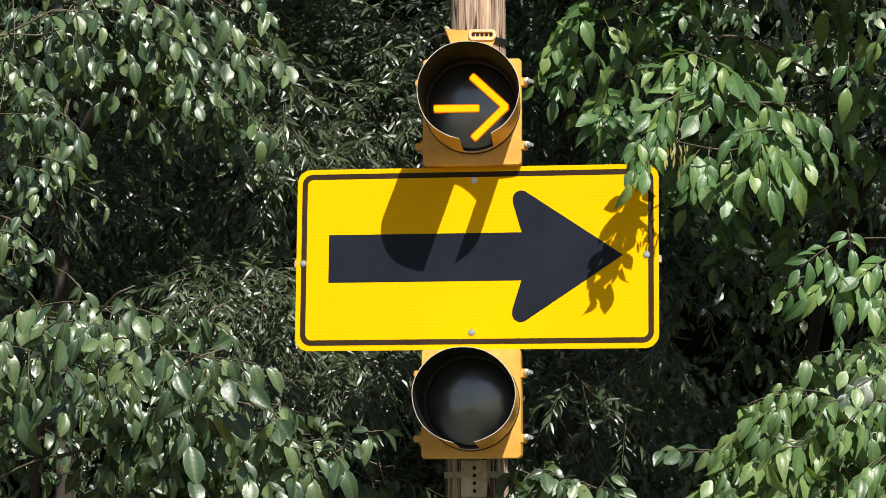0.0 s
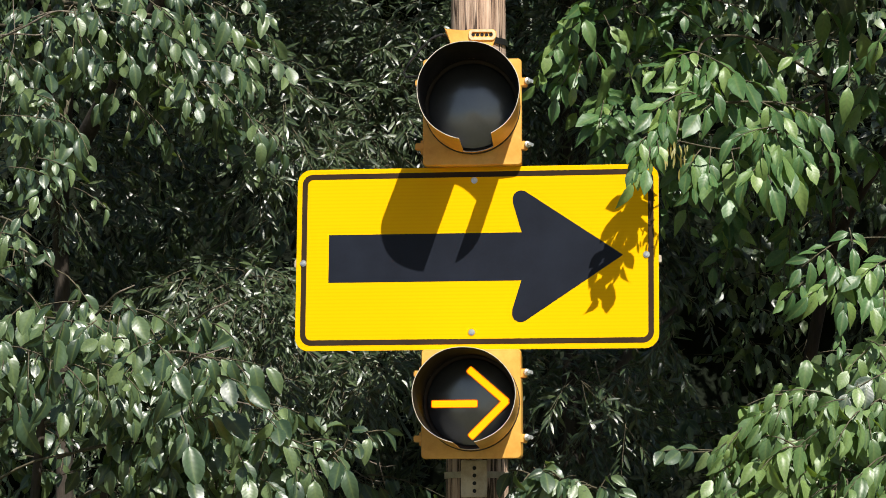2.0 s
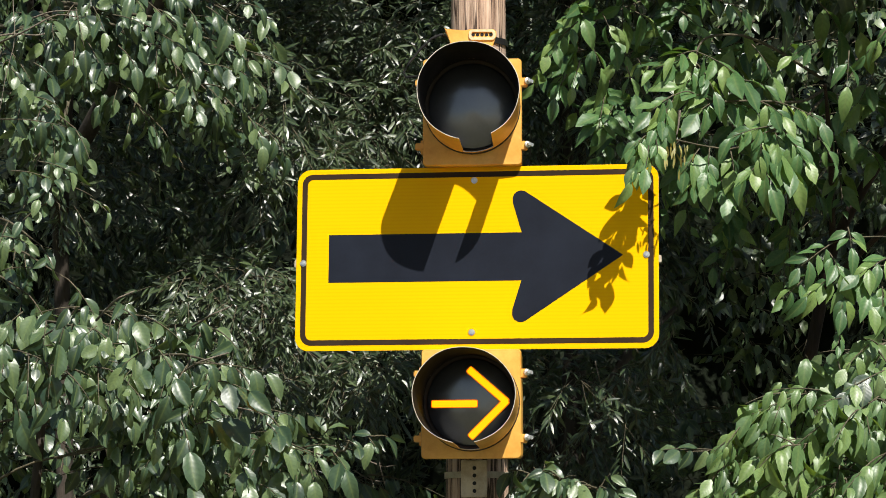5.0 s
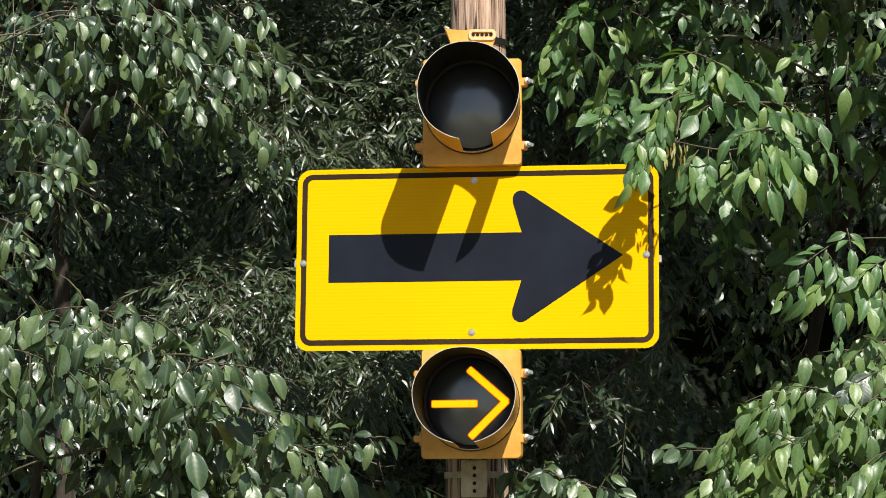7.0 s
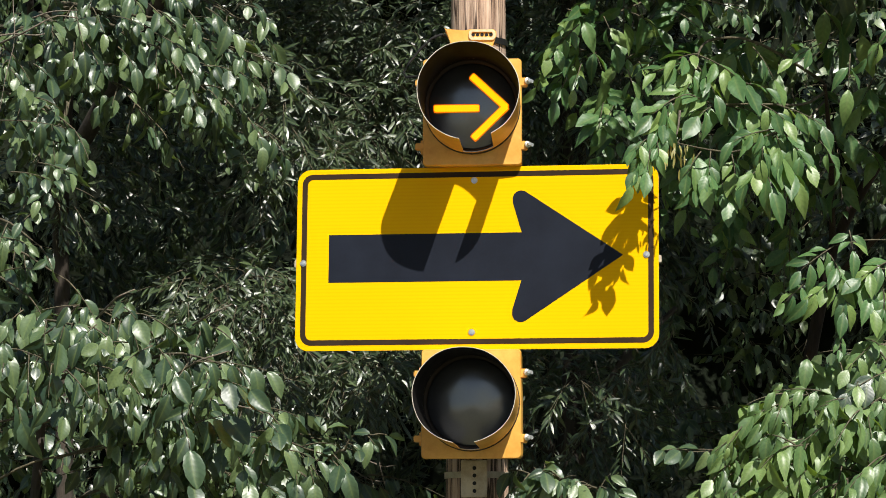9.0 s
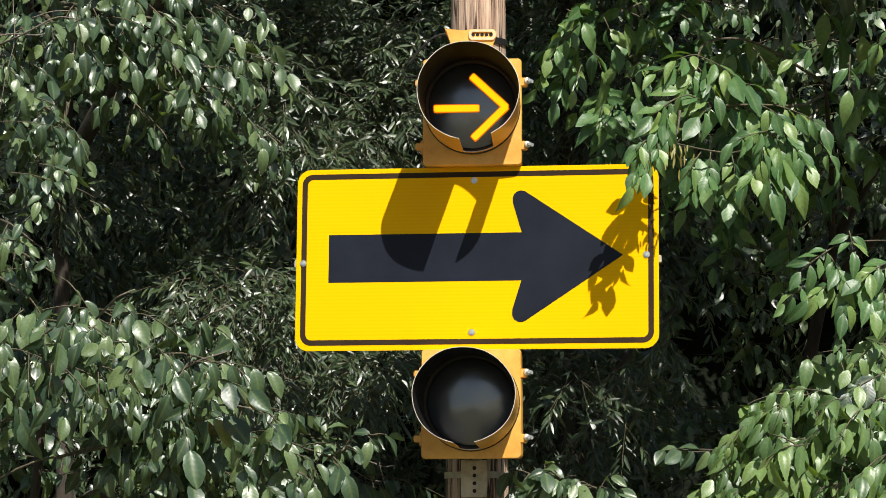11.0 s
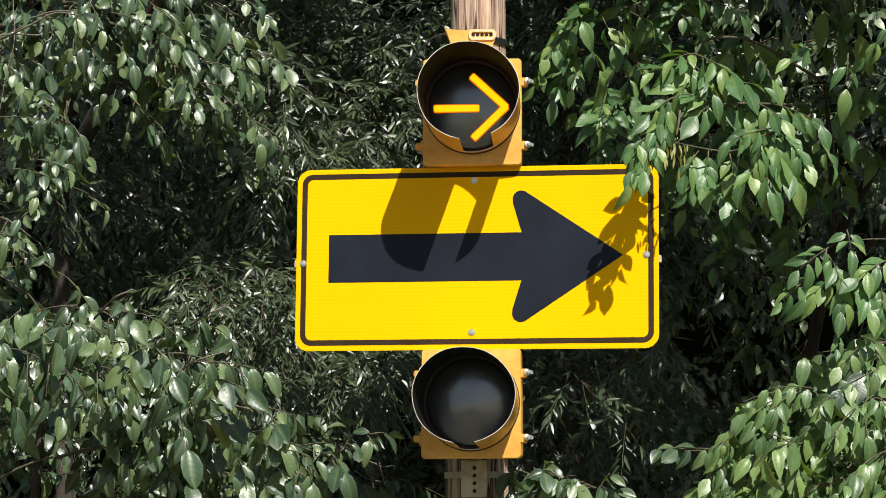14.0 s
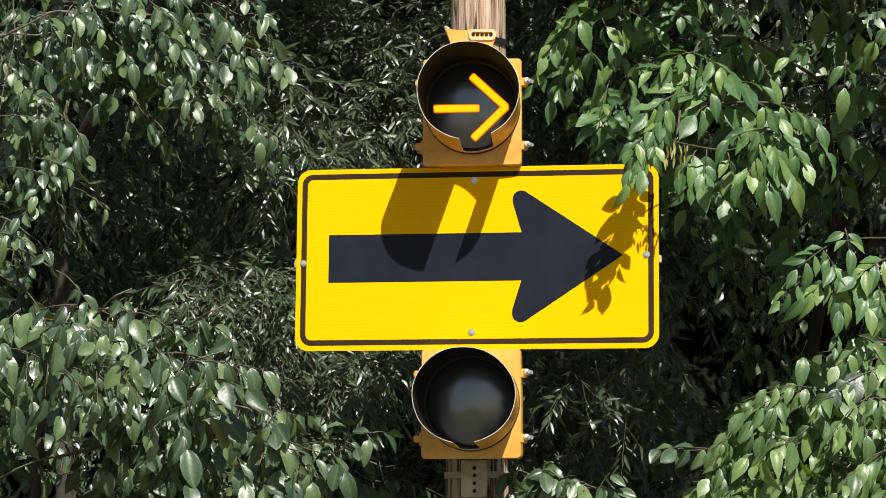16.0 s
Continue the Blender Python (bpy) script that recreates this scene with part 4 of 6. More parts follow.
def woods_backdrop():
    """Far woods: an uneven wall that closes the view, shade painted near-black."""
    m, nt, b = mat("painted_woods_shade")
    vec = coords(nt)
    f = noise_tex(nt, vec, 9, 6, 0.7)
    # far darker than leaves: the shade of the woods is in this colour
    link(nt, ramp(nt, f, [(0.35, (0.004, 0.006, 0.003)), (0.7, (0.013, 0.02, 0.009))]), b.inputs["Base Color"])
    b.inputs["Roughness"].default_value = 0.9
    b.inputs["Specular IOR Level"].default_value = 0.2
    bump(nt, b, f, 0.4, 0.1)
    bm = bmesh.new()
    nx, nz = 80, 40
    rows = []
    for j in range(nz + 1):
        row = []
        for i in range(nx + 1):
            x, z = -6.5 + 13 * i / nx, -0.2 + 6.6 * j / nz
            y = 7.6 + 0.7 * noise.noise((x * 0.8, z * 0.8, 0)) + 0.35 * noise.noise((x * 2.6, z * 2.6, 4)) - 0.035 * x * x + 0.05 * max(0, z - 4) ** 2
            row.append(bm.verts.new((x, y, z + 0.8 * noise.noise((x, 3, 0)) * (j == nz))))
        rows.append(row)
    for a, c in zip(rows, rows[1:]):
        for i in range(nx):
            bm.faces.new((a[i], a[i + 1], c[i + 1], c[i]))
    tagged(part("backdrop", bm, m, smooth=True), "uneven backdrop wall coloured near-black for the shade of the woods", "woods", kind="structure")


woods_backdrop()
bough(LEFT_TREE, "ovate", (-1.73, 1.4, 3.97), (-0.83, 0.8, 3.62), 20, 0.074, 0.24, 0, sway=HIGH_LEFT, seed=1242)
bough(LEFT_TREE, "ovate", (-1.69, 1.4, 3.79), (-0.72, 0.7, 3.44), 22, 0.074, 0.24, 0, sway=HIGH_LEFT, seed=9659)
bough(LEFT_TREE, "ovate", (-1.69, 1.4, 3.79), (-0.77, 0.7, 3.21), 22, 0.074, 0.24, 0, sway=HIGH_LEFT, seed=9063)
bough(LEFT_TREE, "ovate", (-1.69, 1.4, 3.8), (-1.04, 0.6, 3.39), 20, 0.074, 0.24, 0, sway=HIGH_LEFT, seed=1816)
bough(LEFT_TREE, "ovate", (-1.7, 1.4, 3.78), (-1.16, 0.8, 3.24), 18, 0.074, 0.24, 0, sway=HIGH_LEFT, seed=2067)
bough(LEFT_TREE, "ovate", (-1.95, 1.2, 3.66), (-1.41, 0.6, 3.52), 18, 0.074, 0.24, 0, sway=HIGH_LEFT, seed=5064)
bough(LEFT_TREE, "ovate", (-1.99, 1.2, 3.46), (-1.5, 0.7, 3.24), 16, 0.074, 0.24, 0, sway=HIGH_LEFT, seed=4552)
bough(LEFT_TREE, "ovate", (-1.94, 1.2, 3.97), (-1.22, 0.7, 3.7), 16, 0.074, 0.24, 0, sway=HIGH_LEFT, seed=4427)
bough(LEFT_TREE, "ovate", (-1.7, 1.2, 4.12), (-0.92, 0.8, 3.85), 18, 0.074, 0.24, 0, sway=HIGH_LEFT, seed=2860)
bough(LEFT_TREE, "ovate", (-1.69, 1.4, 3.79), (-0.93, 0.75, 3.33), 20, 0.074, 0.24, 0, sway=HIGH_LEFT, seed=761)
bough(LEFT_TREE, "ovate", (-1.69, 1.4, 3.78), (-0.9, 0.9, 3.18), 18, 0.074, 0.24, 0, sway=HIGH_LEFT, seed=9888)
bough(LEFT_TREE, "ovate", (-2.02, 1.2, 3.75), (-1.65, 0.7, 3.43), 14, 0.074, 0.24, 0, sway=HIGH_LEFT, seed=6442)
bough(LEFT_TREE, "ovate", (-2.04, 1.0, 3.43), (-1.44, 0.45, 3.18), 14, 0.074, 0.24, 0, sway=HIGH_LEFT, seed=3863)
bough(LEFT_TREE, "ovate", (-1.69, 2.1, 3.56), (-1.8, 1.8, 3.23), 8, 0.085, 0.24, 0, sway=HIGH_LEFT, seed=6703)
bough(LEFT_TREE, "ovate", (-1.96, 1.0, 2.94), (-1.56, 0.5, 2.77), 5, 0.07, 0.24, 0, sway=HIGH_LEFT, seed=3027)
bough(LEFT_TREE, "ovate", (-1.96, 1.0, 2.83), (-1.46, 0.5, 2.65), 5, 0.07, 0.24, 0, sway=HIGH_LEFT, seed=1795)
bough(LEFT_TREE, "ovate", (-1.94, 0.9, 2.71), (-1.58, 0.4, 2.58), 5, 0.07, 0.24, 0, sway=HIGH_LEFT, seed=2380)
bough(LEFT_SHRUB, "ovate", (-1.89, 1.0, 2.37), (-1.31, 0.15, 2.44), 15, 0.08, 0.25, 8, sway=LOW_LEFT, seed=9794)
bough(LEFT_SHRUB, "ovate", (-1.95, 0.7, 2.36), (-1.37, 0.05, 2.29), 10, 0.08, 0.25, 8, sway=LOW_LEFT, seed=9607, first=0.4, thick=0.005)
bough(LEFT_SHRUB, "ovate", (-1.78, 1.1, 2.4), (-1.16, 0.5, 2.52), 17, 0.08, 0.25, 8, sway=LOW_LEFT, seed=9032)
bough(LEFT_SHRUB, "ovate", (-1.65, 1.1, 2.35), (-0.91, 0.6, 2.48), 17, 0.08, 0.25, 8, sway=LOW_LEFT, seed=7038)
bough(LEFT_SHRUB, "ovate", (-1.63, 1.0, 2.28), (-0.82, 0.1, 2.3), 17, 0.08, 0.25, 8, sway=LOW_LEFT, seed=5628)
bough(LEFT_SHRUB, "ovate", (-1.59, 1.0, 2.16), (-0.66, 0.0, 2.14), 18, 0.08, 0.25, 8, sway=LOW_LEFT, seed=3790, first=0.35, thick=0.005)
bough(LEFT_SHRUB, "ovate", (-1.54, 1.0, 2.03), (-0.55, 0.05, 1.94), 20, 0.08, 0.25, 8, sway=LOW_LEFT, seed=2150, first=0.4, thick=0.005)
bough(LEFT_SHRUB, "ovate", (-1.32, 0.9, 1.99), (-0.48, 0.1, 2.01), 10, 0.08, 0.25, 8, sway=LOW_LEFT, seed=1931)
bough(LEFT_SHRUB, "ovate", (-1.91, 0.9, 2.21), (-1.22, 0.08, 2.3), 15, 0.08, 0.25, 8, sway=LOW_LEFT, seed=8552, first=0.45, thick=0.005)
bough(LEFT_SHRUB, "ovate", (-1.94, 1.10, 2.10), (-1.07, 0.50, 2.19), 18, 0.08, 0.25, 8, sway=LOW_LEFT, seed=6808, first=0.55, thick=0.005)
bough(LEFT_SHRUB, "ovate", (-1.76, 1.00, 1.95), (-0.94, 0.40, 2.07), 18, 0.08, 0.25, 8, sway=LOW_LEFT, seed=5356, first=0.5, thick=0.005)
bough(LEFT_SHRUB, "ovate", (-1.58, 1.25, 1.85), (-0.72, 0.55, 1.93), 18, 0.08, 0.25, 8, sway=LOW_LEFT, seed=3048, first=0.45, thick=0.005)
bough(LEFT_SHRUB, "ovate", (-1.99, 1.75, 1.90), (-1.65, 1.15, 2.23), 14, 0.08, 0.25, 8, sway=LOW_LEFT, seed=83)
bough(LEFT_SHRUB, "ovate", (-1.47, 1.25, 1.73), (-1.03, 0.65, 1.87), 15, 0.08, 0.25, 8, sway=LOW_LEFT, seed=4960)
bough(LEFT_SHRUB, "ovate", (-1.15, 1.25, 1.73), (-0.62, 0.55, 1.85), 14, 0.08, 0.25, 8, sway=LOW_LEFT, seed=2025)
bough(RIGHT_TREE, "ash", (0.89, 1.3, 3.98), (0.35, 0.9, 3.66), 5, 0.1, 0.2, 0, sway=HIGH_RIGHT, seed=7873, first=0.5, thick=0.005)
bough(RIGHT_TREE, "ash", (0.89, 1.3, 3.9), (0.3, 0.95, 3.53), 5, 0.1, 0.18, 0, sway=HIGH_RIGHT, seed=6964, first=0.65, thick=0.005)
bough(RIGHT_SHRUB, "pointed", (1.57, 0.40, 1.98), (0.82, -0.10, 1.99), 22, 0.095, 0.22, 10, sway=LOW_RIGHT, seed=3059)
bough(RIGHT_SHRUB, "pointed", (1.57, 0.4, 2.06), (0.87, -0.2, 2.13), 15, 0.095, 0.25, 10, sway=LOW_RIGHT, seed=5283)
bough(RIGHT_SHRUB, "pointed", (1.58, 0.4, 2.18), (1.02, -0.2, 2.19), 13, 0.095, 0.25, 10, sway=LOW_RIGHT, seed=6630)
bough(RIGHT_SHRUB, "pointed", (1.64, 0.4, 2.32), (1.27, -0.1, 2.34), 10, 0.095, 0.25, 10, sway=LOW_RIGHT, seed=9084)
bough(RIGHT_SHRUB, "pointed", (1.57, 0.4, 1.93), (0.82, -0.2, 1.91), 15, 0.095, 0.25, 10, sway=LOW_RIGHT, seed=3999)
bough(RIGHT_SHRUB, "pointed", (1.55, 0.3, 1.87), (1.01, -0.3, 2.03), 15, 0.095, 0.25, 10, sway=LOW_RIGHT, seed=5889)
bough(RIGHT_SHRUB, "pointed", (1.65, 0.3, 1.83), (1.09, -0.3, 1.9), 15, 0.095, 0.25, 10, sway=LOW_RIGHT, seed=5931)
bough(RIGHT_SHRUB, "pointed", (1.65, 0.3, 2.1), (1.19, -0.3, 2.14), 15, 0.095, 0.25, 10, sway=LOW_RIGHT, seed=7664)
bough(RIGHT_SHRUB, "pointed", (1.25, 0.2, 1.71), (0.83, -0.2, 1.85), 13, 0.095, 0.25, 10, sway=LOW_RIGHT, seed=3821)
bough(RIGHT_SHRUB, "pointed", (1.67, 0.2, 1.98), (1.25, -0.35, 1.99), 13, 0.095, 0.25, 10, sway=LOW_RIGHT, seed=7476)
bough(SAPLING, "ovate", (0.28, 0.3, 1.71), (0.16, 0.12, 1.96), 8, 0.085, 0.13, 25, sway=SAPLING_SWAY, seed=9356, first=0.55)
bough(SAPLING, "ovate", (0.32, 0.3, 1.71), (0.27, 0.12, 1.95), 9, 0.085, 0.13, 25, sway=SAPLING_SWAY, seed=145, first=0.55)
bough(SAPLING, "ovate", (0.38, 0.3, 1.69), (0.38, 0.12, 1.92), 9, 0.085, 0.13, 25, sway=SAPLING_SWAY, seed=824, first=0.55)
bough(LEFT_SHRUB, "ovate", (-0.5, 0.1, 1.98), (-0.35, 0.05, 2.07), 3, 0.055, 0.08, 8, sway=LOW_LEFT, seed=1231, first=0.6, thick=0.005)


def seed_cluster(parent, at, n, seed):
    """A hanging bunch of pale winged seeds on a branch; at is in the branch's space."""
    rng = np.random.default_rng(seed)
    pos = np.array(at) + rng.normal(0, 1, (n, 3)) * (0.018, 0.012, 0.028)
    head = np.array([0, 0, -1.0]) + rng.normal(0, 0.25, (n, 3))
    up = np.array([0.1, -1.0, 0.2]) + rng.normal(0, 0.5, (n, 3))
    turns, sizes = frames_of(head, up), rng.uniform(0.028, 0.046, n)
    for k in range(n):
        ob = new("winged_seed", leaf_mesh("winged_seed", "narrow", pos[k:k + 1], turns[k:k + 1], sizes[k:k + 1], SEED))
        ob.parent = parent
        tagged(ob, "pale yellow winged seed")


def stick(tree, name, points, radius, material, sway=None):
    """A thin bare twig or vine, in world metres."""
    root = np.array(tree.matrix_basis.translation)
    pts = np.array(points, float) - root
    u, fine = np.linspace(0, 1, len(pts)), np.linspace(0, 1, 14)
    p = np.stack([np.interp(fine, u, pts[:, k]) for k in range(3)], -1)
    p[1:-1] = (p[:-2] + p[1:-1] + p[2:]) / 3
    ob = new(name, wood_mesh(name, [tube_arrays(p, np.linspace(radius, radius * 0.5, 14), 6)], material))
    ob.parent = tree
    if sway:
        SWAYS.append((ob, Vector((0, 0, 0)), Vector((0.1, 0, 0)), sway, True))
    return ob


# the sunlit hanging end of the ash branch
stick(RIGHT_TREE, "twig", ((1.280, 0.900, 3.422), (0.960, 0.300, 3.471), (0.777, 0.000, 3.408), (0.734, -0.100, 3.342), (0.731, -0.100, 3.273)), 0.006, TWIG, HIGH_RIGHT)
stick(RIGHT_TREE, "twig", ((1.266, 0.800, 3.361), (1.132, 0.300, 3.228), (0.920, -0.050, 3.175), (0.788, -0.100, 3.162)), 0.006, TWIG, HIGH_RIGHT)
stick(RIGHT_TREE, "twig", ((0.788, -0.100, 3.162), (0.692, -0.200, 3.183), (0.627, -0.250, 3.151)), 0.003, TWIG, HIGH_RIGHT)
stick(RIGHT_TREE, "twig", ((1.266, 0.800, 3.330), (1.119, 0.200, 3.146), (0.978, -0.280, 3.045), (0.914, -0.280, 3.019)), 0.005, TWIG, HIGH_RIGHT)
stick(RIGHT_TREE, "twig", ((0.981, -0.250, 3.046), (0.852, -0.150, 2.991), (0.737, -0.200, 2.999), (0.560, -0.300, 3.024)), 0.004, TWIG, HIGH_RIGHT)
leaf_spray(RIGHT_TREE, "ash", (0.733, -0.100, 3.315), (0.594, -0.160, 3.262), 4, 0.086, 0.68, HIGH_RIGHT, 101, wide=0.88)
leaf_spray(RIGHT_TREE, "ash", (0.737, -0.100, 3.330), (0.877, -0.160, 3.224), 4, 0.113, 0.6, HIGH_RIGHT, 102, wide=0.77)
leaf_spray(RIGHT_TREE, "ash", (0.731, -0.100, 3.300), (0.694, -0.160, 3.209), 3, 0.105, 0.72, HIGH_RIGHT, 103, wide=0.66)
leaf_spray(RIGHT_TREE, "ash", (0.733, -0.100, 3.292), (0.783, -0.160, 3.190), 3, 0.090, 0.64, HIGH_RIGHT, 104, wide=0.77)
leaf_spray(RIGHT_TREE, "ash", (0.734, -0.100, 3.334), (0.661, -0.160, 3.304), 2, 0.086, 0.24, HIGH_RIGHT, 105, wide=0.99)
leaf_spray(RIGHT_TREE, "ash", (0.788, -0.100, 3.162), (0.937, -0.160, 3.121), 4, 0.097, 0.8, HIGH_RIGHT, 106, wide=0.77)
leaf_spray(RIGHT_TREE, "ash", (0.788, -0.100, 3.162), (0.732, -0.160, 3.118), 2, 0.097, 0.72, HIGH_RIGHT, 107, wide=0.88)
leaf_spray(RIGHT_TREE, "ash", (0.788, -0.100, 3.178), (0.677, -0.160, 3.198), 2, 0.105, 0.08, HIGH_RIGHT, 108, wide=0.55)
leaf_spray(RIGHT_TREE, "ash", (0.646, -0.250, 3.159), (0.568, -0.310, 3.096), 3, 0.088, 0.6, HIGH_RIGHT, 109, wide=0.66)
leaf_spray(RIGHT_TREE, "ash", (0.642, -0.250, 3.140), (0.582, -0.310, 3.048), 3, 0.084, 0.56, HIGH_RIGHT, 110, wide=0.66)
leaf_spray(RIGHT_TREE, "ash", (0.627, -0.250, 3.140), (0.604, -0.310, 3.030), 3, 0.077, 0.64, HIGH_RIGHT, 111, wide=0.66)
leaf_spray(RIGHT_TREE, "ash", (0.560, -0.300, 3.020), (0.497, -0.360, 2.863), 3, 0.084, 0.72, HIGH_RIGHT, 112, wide=0.39)
leaf_spray(RIGHT_TREE, "ash", (0.560, -0.300, 3.016), (0.545, -0.360, 2.904), 2, 0.080, 0.72, HIGH_RIGHT, 113, wide=0.5)
leaf_spray(RIGHT_TREE, "ash", (0.579, -0.300, 3.020), (0.585, -0.360, 2.955), 2, 0.065, 0.64, HIGH_RIGHT, 114, wide=0.66)
leaf_spray(RIGHT_TREE, "ash", (0.553, -0.300, 3.020), (0.509, -0.360, 2.974), 2, 0.076, 0.64, HIGH_RIGHT, 115, wide=0.66)
leaf_spray(RIGHT_TREE, "ash", (0.773, -0.100, 3.007), (0.757, -0.160, 2.892), 3, 0.089, 0.72, HIGH_RIGHT, 116, wide=0.66)
leaf_spray(RIGHT_TREE, "ash", (0.755, -0.100, 2.927), (0.694, -0.160, 2.862), 3, 0.074, 0.72, HIGH_RIGHT, 117, wide=0.66)
leaf_spray(RIGHT_TREE, "ash", (0.842, -0.100, 2.999), (0.850, -0.160, 2.885), 2, 0.089, 0.8, HIGH_RIGHT, 118, wide=0.66)
leaf_spray(RIGHT_TREE, "ash", (0.804, -0.100, 2.916), (0.820, -0.160, 2.836), 2, 0.085, 0.72, HIGH_RIGHT, 119, wide=0.55)
leaf_spray(RIGHT_TREE, "ash", (0.741, -0.100, 3.007), (0.687, -0.160, 2.926), 2, 0.086, 0.72, HIGH_RIGHT, 120, wide=0.66)
leaf_spray(RIGHT_TREE, "ash", (0.976, -0.250, 3.057), (0.830, -0.310, 3.011), 4, 0.077, 0.64, HIGH_RIGHT, 121, wide=0.77)
leaf_spray(RIGHT_TREE, "ash", (0.987, -0.250, 3.057), (1.066, -0.310, 2.932), 4, 0.092, 0.72, HIGH_RIGHT, 122, wide=0.61)
leaf_spray(RIGHT_TREE, "ash", (0.972, -0.250, 3.044), (0.986, -0.310, 2.936), 4, 0.099, 0.72, HIGH_RIGHT, 123, wide=0.66)
leaf_spray(RIGHT_TREE, "ash", (0.927, -0.250, 2.942), (0.948, -0.310, 2.859), 2, 0.110, 0.72, HIGH_RIGHT, 124, wide=0.61)
leaf_spray(RIGHT_TREE, "ash", (0.934, -0.250, 2.942), (0.872, -0.310, 2.881), 2, 0.088, 0.72, HIGH_RIGHT, 125, wide=0.66)
leaf_spray(RIGHT_TREE, "ash", (1.004, -0.250, 2.946), (1.032, -0.310, 2.881), 2, 0.103, 0.72, HIGH_RIGHT, 126, wide=0.55)
leaf_spray(RIGHT_TREE, "ash", (0.926, -0.250, 3.035), (0.920, -0.310, 2.951), 3, 0.085, 0.64, HIGH_RIGHT, 127, wide=0.77)
leaf_spray(RIGHT_TREE, "ash", (0.977, -0.250, 3.136), (1.116, -0.310, 3.062), 3, 0.081, 0.8, HIGH_RIGHT, 128, wide=0.66)
leaf_spray(RIGHT_TREE, "ash", (0.927, -0.250, 3.136), (0.993, -0.310, 3.079), 2, 0.085, 0.8, HIGH_RIGHT, 129, wide=0.66)
leaf_spray(RIGHT_TREE, "ash", (1.101, -0.250, 3.033), (1.153, -0.310, 2.929), 2, 0.062, 0.64, HIGH_RIGHT, 130, wide=0.77)
# leaves of the ash above and behind it
leaf_spray(RIGHT_TREE, "ash", (0.938, 0.100, 3.396), (1.003, 0.070, 3.281), 1, 0.088, 0.4, HIGH_RIGHT, 131, wide=0.4)
leaf_spray(RIGHT_TREE, "ash", (1.173, 0.100, 3.411), (1.073, 0.070, 3.351), 1, 0.077, 0.3, HIGH_RIGHT, 132, wide=0.4)
leaf_spray(RIGHT_TREE, "ash", (1.240, -0.100, 3.333), (1.227, -0.130, 3.213), 1, 0.094, 0.6, HIGH_RIGHT, 133, wide=0.9)
leaf_spray(RIGHT_TREE, "ash", (1.407, -0.100, 3.447), (1.292, -0.130, 3.317), 2, 0.086, 0.5, HIGH_RIGHT, 134, wide=0.6)
leaf_spray(RIGHT_TREE, "ash", (0.721, -0.050, 3.533), (0.888, -0.080, 3.480), 3, 0.068, 1.0, HIGH_RIGHT, 135, wide=0.6)
leaf_spray(RIGHT_TREE, "ash", (0.675, 0.100, 3.522), (0.756, 0.070, 3.453), 1, 0.073, 0.4, HIGH_RIGHT, 136, wide=0.6)
leaf_spray(RIGHT_TREE, "ash", (0.363, 0.500, 3.558), (0.253, 0.470, 3.442), 3, 0.084, 0.7, HIGH_RIGHT, 137, wide=0.8)
leaf_spray(RIGHT_TREE, "ash", (0.366, 0.400, 3.396), (0.340, 0.370, 3.306), 1, 0.079, 0.8, HIGH_RIGHT, 138, wide=0.8)
leaf_spray(RIGHT_TREE, "ash", (0.321, 0.500, 3.366), (0.280, 0.470, 3.284), 1, 0.084, 0.8, HIGH_RIGHT, 139, wide=0.7)
leaf_spray(RIGHT_TREE, "ash", (0.523, 0.300, 3.357), (0.548, 0.270, 3.260), 1, 0.086, 0.7, HIGH_RIGHT, 140, wide=0.7)
leaf_spray(RIGHT_TREE, "ash", (0.562, 0.300, 3.385), (0.587, 0.270, 3.319), 1, 0.067, 0.7, HIGH_RIGHT, 141, wide=0.7)
leaf_spray(RIGHT_TREE, "ash", (0.870, 0.000, 3.257), (0.961, -0.030, 3.232), 1, 0.076, 0.3, HIGH_RIGHT, 142, wide=0.6)
# broad leaves of the ash in its own shade
leaf_spray(RIGHT_TREE, "ash", (1.254, 0.900, 3.732), (1.335, 0.870, 3.607), 1, 0.134, 0.6, HIGH_RIGHT, 143, wide=0.7)
leaf_spray(RIGHT_TREE, "ash", (1.387, 0.900, 3.736), (1.418, 0.870, 3.598), 1, 0.134, 0.7, HIGH_RIGHT, 144, wide=0.6)
leaf_spray(RIGHT_TREE, "ash", (1.033, 0.900, 3.643), (0.947, 0.870, 3.531), 1, 0.121, 0.5, HIGH_RIGHT, 145, wide=0.7)
leaf_spray(RIGHT_TREE, "ash", (1.150, 0.900, 3.498), (1.057, 0.870, 3.396), 1, 0.121, 0.5, HIGH_RIGHT, 146, wide=0.7)
leaf_spray(RIGHT_TREE, "ash", (0.470, 0.900, 3.670), (0.510, 0.870, 3.562), 1, 0.117, 0.6, HIGH_RIGHT, 147, wide=0.8)
leaf_spray(RIGHT_TREE, "ash", (0.415, 0.900, 3.572), (0.459, 0.870, 3.465), 1, 0.113, 0.7, HIGH_RIGHT, 148, wide=0.7)
leaf_spray(RIGHT_TREE, "ash", (0.567, 0.900, 3.687), (0.665, 0.870, 3.621), 1, 0.117, 0.5, HIGH_RIGHT, 149, wide=0.7)
leaf_spray(RIGHT_TREE, "ash", (1.468, 0.900, 3.443), (1.409, 0.870, 3.332), 1, 0.117, 0.6, HIGH_RIGHT, 150, wide=0.7)
leaf_spray(RIGHT_TREE, "ash", (0.582, 0.900, 3.529), (0.517, 0.870, 3.481), 1, 0.092, 0.5, HIGH_RIGHT, 151, wide=0.7)
